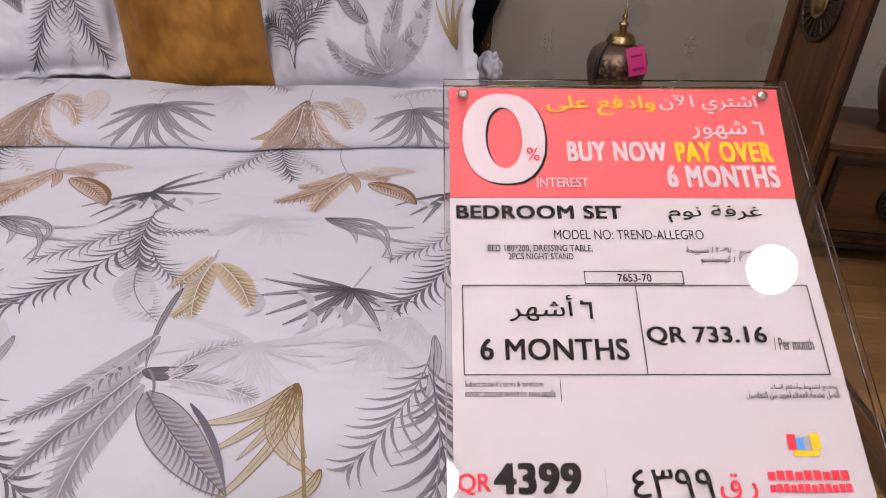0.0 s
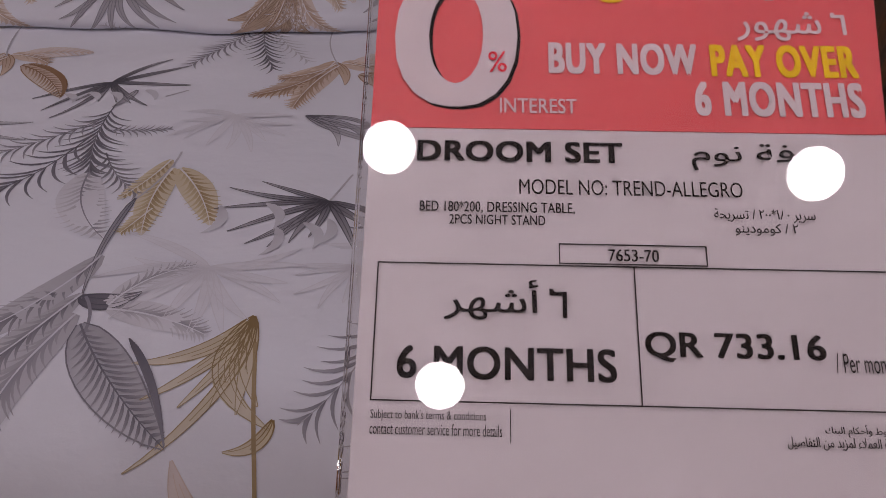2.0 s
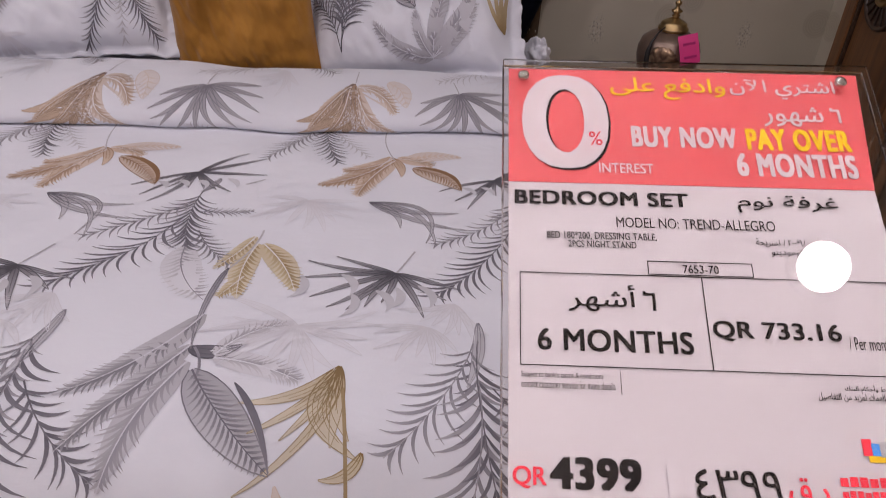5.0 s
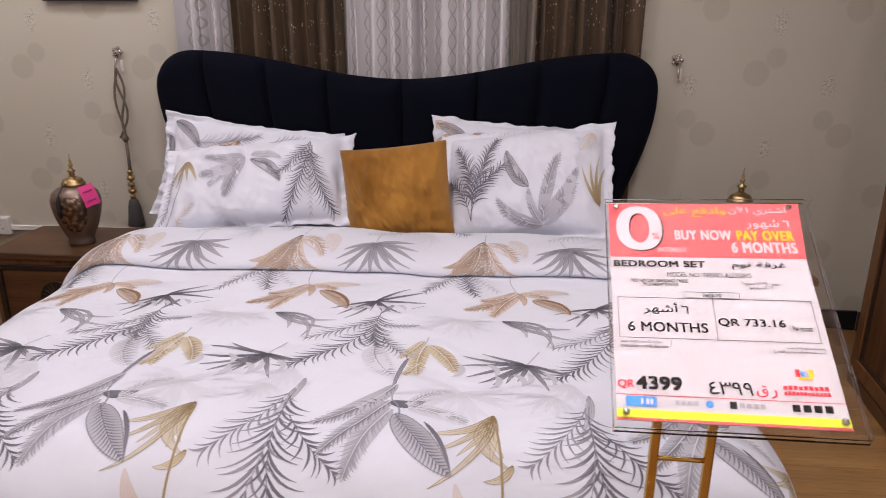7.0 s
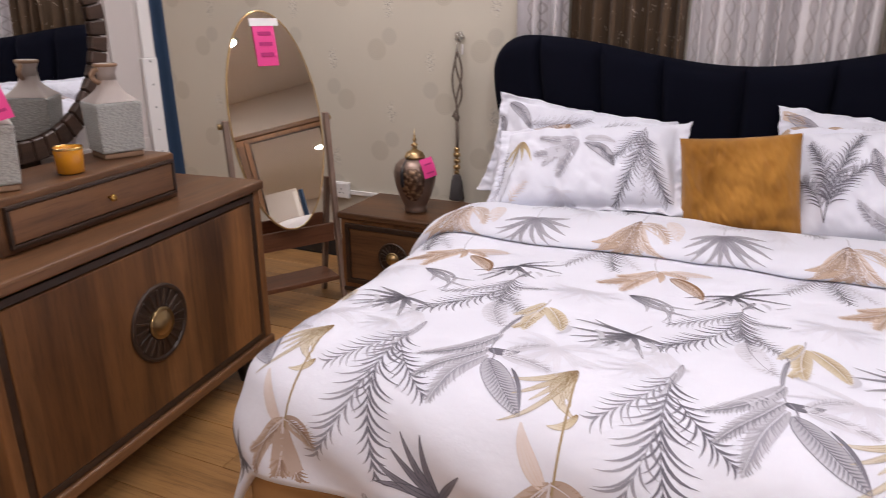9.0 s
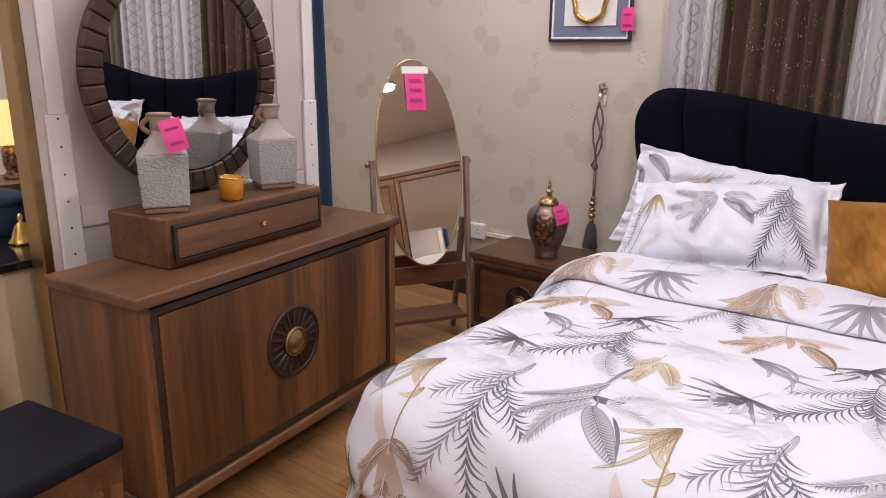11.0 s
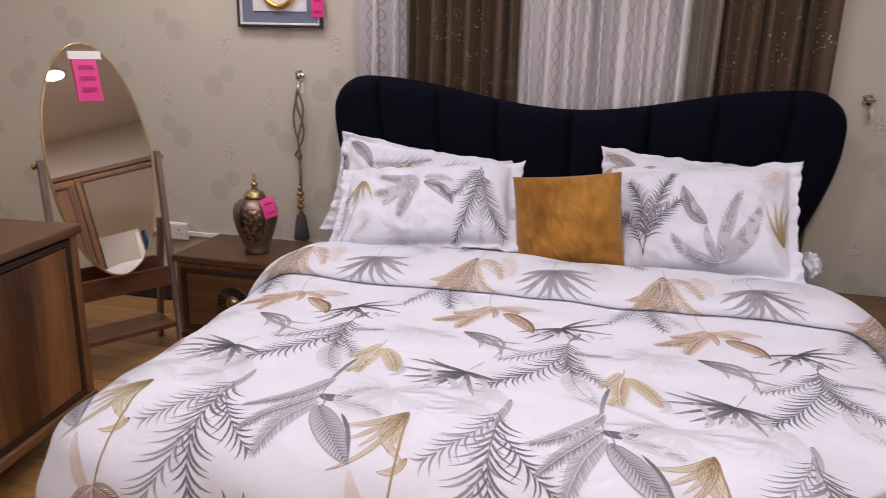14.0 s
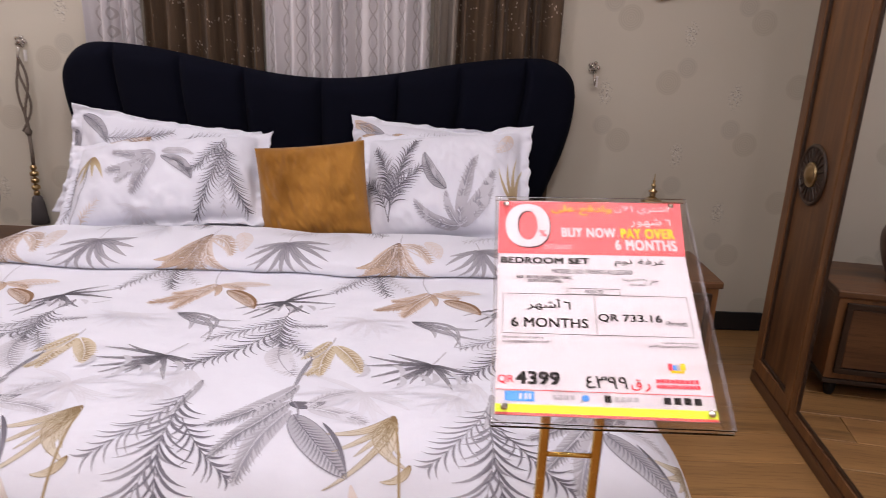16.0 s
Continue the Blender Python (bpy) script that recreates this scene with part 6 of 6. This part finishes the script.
bm.faces.new(list(reversed(bk)))
for i in range(len(fr)):
    j = (i + 1) % len(fr)
    bm.faces.new((fr[j], fr[i], bk[i], bk[j]))
part("backing", bm, M_WALNUT, chev)
for sx in (-1, 1):
    x = sx * 0.238
    for y0, y1, z1 in ((-0.010, -0.115, 0.93), (0.012, 0.125, 0.62)):
        zt = z1
        bm = bmesh.new()
        quad = [((y0 - 0.016, zt), (y0 + 0.016, zt)), ((y1 - 0.014, 0.0), (y1 + 0.014, 0.0))]
        vs = [[bm.verts.new((x + d, q[0], q[1])) for q in (quad[0][0], quad[0][1], quad[1][1], quad[1][0])] for d in (-0.011, 0.011)]
        bm.faces.new(list(reversed(vs[0])))
        bm.faces.new(vs[1])
        for i in range(4):
            j = (i + 1) % 4
            bm.faces.new((vs[0][i], vs[0][j], vs[1][j], vs[1][i]))
        bmesh.ops.recalc_face_normals(bm, faces=bm.faces)
        part("leg", bm, M_GREYWOOD, chev, "taupe wooden leg")
    part("pivot_knob", lathe([(0.008, 0.0), (0.013, 0.004), (0.013, 0.014), (0.006, 0.020)], 18, "x", m=Matrix.Translation((x + (0.011 if sx > 0 else -0.031), 0.0, ZC))), M_BRASS, chev, smooth=True)
part("upper_rail", box(-0.2265, -0.062, 0.315, 0.2265, -0.044, 0.405, bev=0.003), M_WALNUT, chev, "reddish wooden rail")
part("back_rail", box(-0.2265, 0.062, 0.33, 0.2265, 0.080, 0.43, bev=0.003), M_WALNUT, chev)
part("lower_shelf", box(-0.2265, -0.095, 0.120, 0.2265, 0.085, 0.142, bev=0.003), M_WALNUT, chev, "reddish wooden shelf")
tg = tag(chev, TILT @ Matrix.Translation((0.006, -0.009, 0.455)), 0.098, 0.205, 3)
bm = box(-0.066, -0.0046, -0.030, 0.066, -0.0036, 0.004, bev=0)
bmesh.ops.transform(bm, matrix=TILT @ Matrix.Translation((0.012, -0.009, 0.455)), verts=bm.verts)
part("tag_header", bm, M_TAGWHITE, tg)

# ---------------------------------------------------------------- on the dresser: round mirror, jugs, candle
TOPZ = DH + 0.151
RM = DR @ pose(0.0, DD + 0.035, 1.335, 1, 0, 0)
rmir = thing("round_mirror", RM, "round mirror with a frame of dark wooden blocks", "mirror")
part("mirror_glass", lathe([(0.320, -0.004), (0.320, 0.006)], 64, "y"), M_MIRROR, rmir, "round mirror glass")
part("back_ring", lathe([(0.314, -0.02), (0.388, -0.02), (0.388, -0.006), (0.314, -0.006)], 64, "y", close=False), M_DARKWOOD, rmir)
for k in range(44):
    bm = box(0.324, -0.020, -0.0235, 0.392, 0.006, 0.0235, bev=0.004, seg=1)
    for v in bm.verts:
        v.co.z *= 0.88 + 0.24 * (v.co.x - 0.324) / 0.068
    bmesh.ops.transform(bm, matrix=Matrix.Rotation(2 * math.pi * k / 44, 4, "Y"), verts=bm.verts)
    part("wood_block", bm, M_GREYBLOCK, rmir)
part("support", box(-0.06, 0.0, -0.546, 0.06, 0.016, -0.36, bev=0.003), M_DARKWOOD, rmir)

M_JUG, _nt, _b = nodes_of("embossed_grey_ceramic")
_v = coords(_nt, (1.0, 1.0, 1.8))
_w = _nt.nodes.new("ShaderNodeTexVoronoi")
_w.inputs["Scale"].default_value = 105.0
link(_nt, _v, _w.inputs["Vector"])
_n = noise_tex(_nt, _v, 40.0)
link(_nt, mix_color(_nt, _w.outputs["Distance"], (0.43, 0.44, 0.42), (0.31, 0.315, 0.305)), _b.inputs["Base Color"])
_b.inputs["Roughness"].default_value = 0.75
bump(_nt, _b, _w.outputs["Distance"], 0.7, 0.004)
M_JUGTOP = plain("smooth_grey_ceramic", (0.40, 0.345, 0.315), 0.6, vary=0.15)
M_CLAY = plain("bare_clay", (0.26, 0.16, 0.10), 0.75, vary=0.2)


def jug(m, s, tagged_card):
    j = thing("ceramic_jug", m, "square grey embossed ceramic jug with a small handle", "jug", "jugs on the dresser")
    part("base", box(-0.058 * s, -0.058 * s, 0, 0.058 * s, 0.058 * s, 0.016 * s, bev=0.004), M_CLAY, j, "bare clay base")
    bm = bmesh.new()
    add_box(bm, -0.068 * s, -0.068 * s, 0.0165 * s, 0.068 * s, 0.068 * s, 0.165 * s, bev=0)
    for v in bm.verts:
        if v.co.z < 0.05 * s:
            v.co.x *= 0.92
            v.co.y *= 0.92
    bmesh.ops.bevel(bm, geom=list(bm.edges), offset=0.006, segments=2, affect="EDGES", profile=0.5)
    part("body", bm, M_JUG, j, "embossed patterned sides")

    def shoulder(i, k):
        a = 2 * math.pi * i
        c, sn = math.cos(a), math.sin(a)
        q = 0.064 * s / max(abs(c), abs(sn))
        r0, r1 = q, 0.027 * s
        t = smooth01(k)
        return ((r0 + (r1 - r0) * t ** 0.75) * c, (r0 + (r1 - r0) * t ** 0.75) * sn, (0.166 + 0.062 * k ** 1.4) * s)

    part("shoulder", grid(shoulder, 48, 10), M_JUGTOP, j, smooth=True)
    nk = part("neck", lathe([(0.027 * s, 0.226 * s), (0.026 * s, 0.250 * s), (0.031 * s, 0.262 * s), (0.033 * s, 0.272 * s), (0.029 * s, 0.275 * s), (0.024 * s, 0.262 * s), (0.022 * s, 0.235 * s)], 28), M_JUGTOP, j, smooth=True)
    part("lip", lathe([(0.0335 * s, 0.266 * s), (0.0345 * s, 0.270 * s), (0.0335 * s, 0.2745 * s), (0.030 * s, 0.2755 * s)], 28, close=False), M_CLAY, nk, smooth=True)
    part("handle", tube([((-0.026 - 0.020 * math.sin(math.pi * t)) * s, -0.008 * s, (0.262 - 0.042 * t) * s) for t in [i / 10 for i in range(11)]], 0.0075 * s, 10), M_CLAY, j, smooth=True)
    if tagged_card:
        tag(j, Matrix.Translation((0.025, -0.066 * s, 0.262 * s)) @ Matrix.Rotation(radians(-16), 4, "X") @ Matrix.Rotation(radians(-14), 4, "Y"), 0.062, 0.095)
    return j


jug(DR @ pose(0.205, 0.270, TOPZ, 0, 0, -28), 1.06, False)
jug(DR @ pose(-0.275, 0.250, TOPZ, 0, 0, -38), 1.06, True)
M_AMBER, _nt, _b = nodes_of("amber_glass")
_b.inputs["Base Color"].default_value, _b.inputs["Roughness"].default_value, _b.inputs["Coat Weight"].default_value = (0.62, 0.26, 0.01, 1), 0.18, 0.6
candle = thing("candle_jar", DR @ pose(-0.055, 0.205, TOPZ), "amber glass candle jar with a gold rim", "candle")
part("jar", lathe([(0.030, 0.0), (0.038, 0.004), (0.0405, 0.072), (0.039, 0.076), (0.0365, 0.072), (0.035, 0.062), (0.001, 0.060)], 32), M_AMBER, candle, smooth=True)
part("rim", lathe([(0.0410, 0.070), (0.0417, 0.074), (0.0403, 0.078), (0.0385, 0.076)], 32, close=False), M_GOLD, candle, smooth=True)

# ---------------------------------------------------------------- wardrobe with a mirrored door
WR = pose(1.892, -0.545, 0, 0, 0, -90)
ward = thing("wardrobe", WR @ pose(0, 0, 0, 0, 0, -5.5), "tall rustic oak wardrobe with carved medallions and mirror door", "wardrobe")
WH = 2.16
part("carcass", box(0.0, 0.030, 0.055, 1.62, 0.62, WH - 0.05, bev=0.003), M_OAK, ward)
part("cornice", box(-0.015, -0.010, WH - 0.05, 1.635, 0.62, WH, bev=0.010), M_OAKX, ward)
part("plinth", box(-0.008, -0.012, 0.0, 1.628, 0.62, 0.054, bev=0.008), M_OAKX, ward)
for k, (a, b, mir) in enumerate(((0.0, 0.405, False), (0.408, 1.212, True), (1.215, 1.62, False))):
    d = part("door", box(a + 0.002, 0.004, 0.062, b - 0.002, 0.0295, WH - 0.056, bev=0.003), M_OAK, ward, "mirrored door" if mir else "panelled oak door")
    w = 0.058 if not mir else 0.040
    frame_strips(d, "door_frame", a + 0.003, 0.064, b - 0.003, WH - 0.058, 0.0038, w, 0.016, M_OAK)
    frame_strips(d, "moulding", a + 0.003 + w, 0.064 + w, b - 0.003 - w, WH - 0.058 - w, 0.0038, 0.014, 0.010, M_DARKWOOD)
    if mir:
        part("mirror", box(a + w + 0.019, -0.002, 0.064 + w + 0.016, b - w - 0.019, 0.003, WH - 0.058 - w - 0.016, bev=0), M_MIRROR, d, "tall mirror pane")
    else:
        medallion(d, Matrix.Translation(((a + b) / 2 - (0.012 if k == 0 else 0), 0.002, 0.93)), 0.112)

# ---------------------------------------------------------------- partition, drape and the next display
part_w = part("wall_partition", box(-2.12, -2.42, 0.0, -2.04, -1.29, 2.45, bev=0.002), M_WALLW)
tagged(part_w, "white display partition behind the dresser", "partition", kind="structure")
for y in (-2.36, -1.335):
    up = thing("slotted_upright", pose(-2.0395, y, 0), "white slotted metal shelf upright fixed to the partition", "upright", "slotted uprights")
    part("channel", box(0.0, -0.035, 0.02, 0.016, 0.035, 1.22, bev=0.003), M_WHITEP, up)
    part("upper_channel", box(0.0, -0.022, 1.221, 0.010, 0.030, 2.40, bev=0.003), M_WHITEP, up)
    for k in range(14):
        part("slot", box(0.0165, -0.003, 0.10 + 0.085 * k, 0.0172, 0.003, 0.106 + 0.085 * k, bev=0), M_BLACK, up)
tr = part("trim_partition", box(-2.0395, -2.32, 0.86, -2.032, -1.375, 0.93, bev=0.003), M_WALLW)
tagged(tr, "white moulding strip along the partition", "trim", kind="structure")
tr = part("trim_panel", box(-2.0395, -1.50, 0.94, -2.033, -1.38, 1.62, bev=0.003), M_WALLW)
tagged(tr, "white raised panel on the partition", "trim", kind="structure")
drape = thing("blue_drape", pose(0, 0, 0), "dark blue drape hanging at the end of the partition", "drape")


def drape_at(i, j, d):
    wv = 0.012 * math.sin(i * 9 + 2 * j)
    return (-2.075 + wv + d, -1.275 + (0.075 + 0.035 * (1 - j)) * i, 0.02 + 2.4 * j)


part("panel", shell(lambda i, j: drape_at(i, j, 0.003), lambda i, j: drape_at(i, j, -0.003), 16, 16), M_BLUE, drape, smooth=True)

stool = thing("dressing_stool", pose(-1.56, -2.775, 0, 0, 0, 8), "low wooden stool with a black padded seat", "stool")
part("seat", box(-0.20, -0.155, 0.430, 0.20, 0.155, 0.475, bev=0.014, seg=3), M_SEAT, stool, "black padded seat")
part("apron", box(-0.19, -0.145, 0.35, 0.19, 0.145, 0.4295, bev=0.004), M_OAKX, stool)
for sx in (-1, 1):
    for sy in (-1, 1):
        part("leg", box(sx * 0.17 - 0.018, sy * 0.125 - 0.018, 0.0, sx * 0.17 + 0.018, sy * 0.125 + 0.018, 0.3495, bev=0.004), M_OAK, stool)

M_CREAM, M_MARBLE = plain("cream_laminate", (0.52, 0.42, 0.28), 0.5, vary=0.12), plain("black_marble", (0.015, 0.015, 0.018), 0.12, vary=0.5, scale=14)
counter = thing("display_counter", pose(-2.72, -2.22, 0), "cream display counter with a glossy black top", "counter")
part("body", box(-0.60, -0.31, 0.0, 0.565, 0.30, 0.735, bev=0.004), M_CREAM, counter)
part("top", box(-0.62, -0.33, 0.736, 0.585, 0.31, 0.765, bev=0.004), M_MARBLE, counter, "glossy black top")
CT = 0.7655
bx = thing("blue_box", pose(-2.66, -2.36, CT, 0, 0, 12), "dark blue oval lidded box on the counter", "box")
bm = lathe([(0.13, 0.0), (0.135, 0.006), (0.138, 0.10), (0.132, 0.108)], 36)
bmesh.ops.scale(bm, vec=(1.25, 0.75, 1), verts=bm.verts)
part("body", bm, M_BLUE, bx, smooth=True)
bm = lathe([(0.142, 0.108), (0.142, 0.128), (0.12, 0.140), (0.03, 0.150)], 36)
bmesh.ops.scale(bm, vec=(1.25, 0.75, 1), verts=bm.verts)
part("lid", bm, M_BLUE, bx, smooth=True)
tag(bx, Matrix.Translation((0.06, -0.115, 0.125)) @ Matrix.Rotation(radians(-60), 4, "X"), 0.10, 0.05)
ct = thing("green_carton", pose(-2.40, -2.24, CT, 0, 0, -12), "lime green carton with dark stripes on the counter", "carton")
part("carton", box(-0.035, -0.030, 0.0, 0.035, 0.030, 0.27, bev=0.002), plain("lime_card", (0.30, 0.46, 0.02), 0.5), ct)
for z in (0.16, 0.185, 0.21):
    part("stripe", box(-0.026, -0.0312, z, 0.026, -0.0304, z + 0.008, bev=0), M_TBLACK, ct)
ob = thing("gold_bell_ornament", pose(-2.365, -2.37, CT), "small gold bell-shaped ornament on the counter", "ornament")
part("bell", lathe([(0.045, 0.0), (0.046, 0.008), (0.034, 0.022), (0.024, 0.055), (0.014, 0.070), (0.005, 0.076), (0.010, 0.090), (0.004, 0.104)], 28), M_GOLD, ob, smooth=True)
lp = thing("table_lamp", pose(-3.02, -2.10, CT + 0.12), "small table lamp with a lit pleated cream shade", "lamp")
part("base", lathe([(0.045, 0.0), (0.046, 0.01), (0.030, 0.03), (0.040, 0.06), (0.040, 0.12), (0.018, 0.15), (0.010, 0.18)], 24), M_URNREL, lp, smooth=True)
M_SHADE, _nt, _b = nodes_of("lit_shade")
_b.inputs["Base Color"].default_value, _b.inputs["Emission Color"].default_value, _b.inputs["Emission Strength"].default_value = (0.7, 0.5, 0.28, 1), (1.0, 0.62, 0.22, 1), 0.9
part("shade", grid(lambda i, j: ((0.115 - 0.035 * j + 0.003 * math.cos(60 * math.pi * i)) * math.cos(2 * math.pi * i), (0.115 - 0.035 * j + 0.003 * math.cos(60 * math.pi * i)) * math.sin(2 * math.pi * i), 0.15 + 0.17 * j), 120, 4), M_SHADE, lp, "pleated cream shade", smooth=True)
shf = thing("lamp_riser", pose(-3.02, -2.10, CT), "wooden riser block under the lamp", "riser")
part("block", box(-0.14, -0.12, 0.0, 0.14, 0.12, 0.1195, bev=0.004), M_OAKX, shf)
ch = thing("navy_chair_back", pose(-2.62, -1.66, 0, 0, 0, -10), "tall navy upholstered chair with a gold band behind counter", "chair")
part("back", box(-0.22, -0.05, 0.45, 0.22, 0.05, 1.42, bev=0.035, seg=3), M_BLUE, ch)
part("band", box(-0.223, -0.055, 1.13, 0.223, 0.055, 1.21, bev=0.01), M_GOLD, ch, "gold band")
part("seat", box(-0.23, -0.06, 0.30, 0.23, 0.30, 0.449, bev=0.03, seg=3), M_BLUE, ch)
for sx in (-0.19, 0.19):
    for y in (-0.02, 0.26):
        part("leg", lathe([(0.014, 0.0), (0.022, 0.299)], 14, m=Matrix.Translation((sx, y, 0))), M_GOLD, ch, smooth=True)
edge = part("trim_gold_edge", box(-2.125, -2.452, 0.0, -2.035, -2.4205, 2.45, bev=0.004), M_BRASS)
tagged(edge, "gold metal edge strip on the partition end", "trim", kind="structure")
sb = thing("storage_box", pose(-2.55, -2.83, 0, 0, 0, 6), "white plastic storage box with grey stripe and handle", "storage box")
part("tub", box(-0.28, -0.20, 0.0, 0.28, 0.20, 0.36, bev=0.02, seg=3), M_WHITEP, sb)
part("lid", box(-0.29, -0.21, 0.361, 0.29, 0.21, 0.395, bev=0.012), M_WHITEP, sb)
part("stripe", box(-0.20, -0.11, 0.3955, 0.20, -0.04, 0.398, bev=0), M_TGREY, sb)
part("handle", tube([(0.294, -0.08, 0.22), (0.315, -0.07, 0.20), (0.318, 0.0, 0.19), (0.315, 0.07, 0.20), (0.294, 0.08, 0.22)], 0.008, 10), M_WHITEP, sb, smooth=True)

# ---------------------------------------------------------------- floor planks
pw, pl = 0.19, 1.25
plank_me = bpy.data.meshes.new("plank")
bm = box(-pl / 2 + 0.001, -pw / 2 + 0.001, -0.006, pl / 2 - 0.001, pw / 2 - 0.001, 0.0, bev=0.0015, seg=1)
bm.to_mesh(plank_me)
bm.free()
plank_me.materials.append(M_PLANK)
for r in range(20):
    for c in range(7):
        x = -4.4 + pl / 2 + c * pl + (0.41 * r) % pl - pl * 0.5
        x0, x1 = max(-4.58, x - pl / 2), min(2.55, x + pl / 2)
        if x1 - x0 < 0.05:
            continue
        me = plank_me
        if x1 - x0 < pl - 0.001:
            bm = box(x0 - x + 0.001, -pw / 2 + 0.001, -0.006, x1 - x - 0.001, pw / 2 - 0.001, 0.0, bev=0.0015, seg=1)
            me = bpy.data.meshes.new("plank")
            bm.to_mesh(me)
            bm.free()
            me.materials.append(M_PLANK)
        pk = new("plank", me)
        pk.parent = floor
        pk.location = (x, -pw / 2 - 0.016 - r * pw, 0.0)
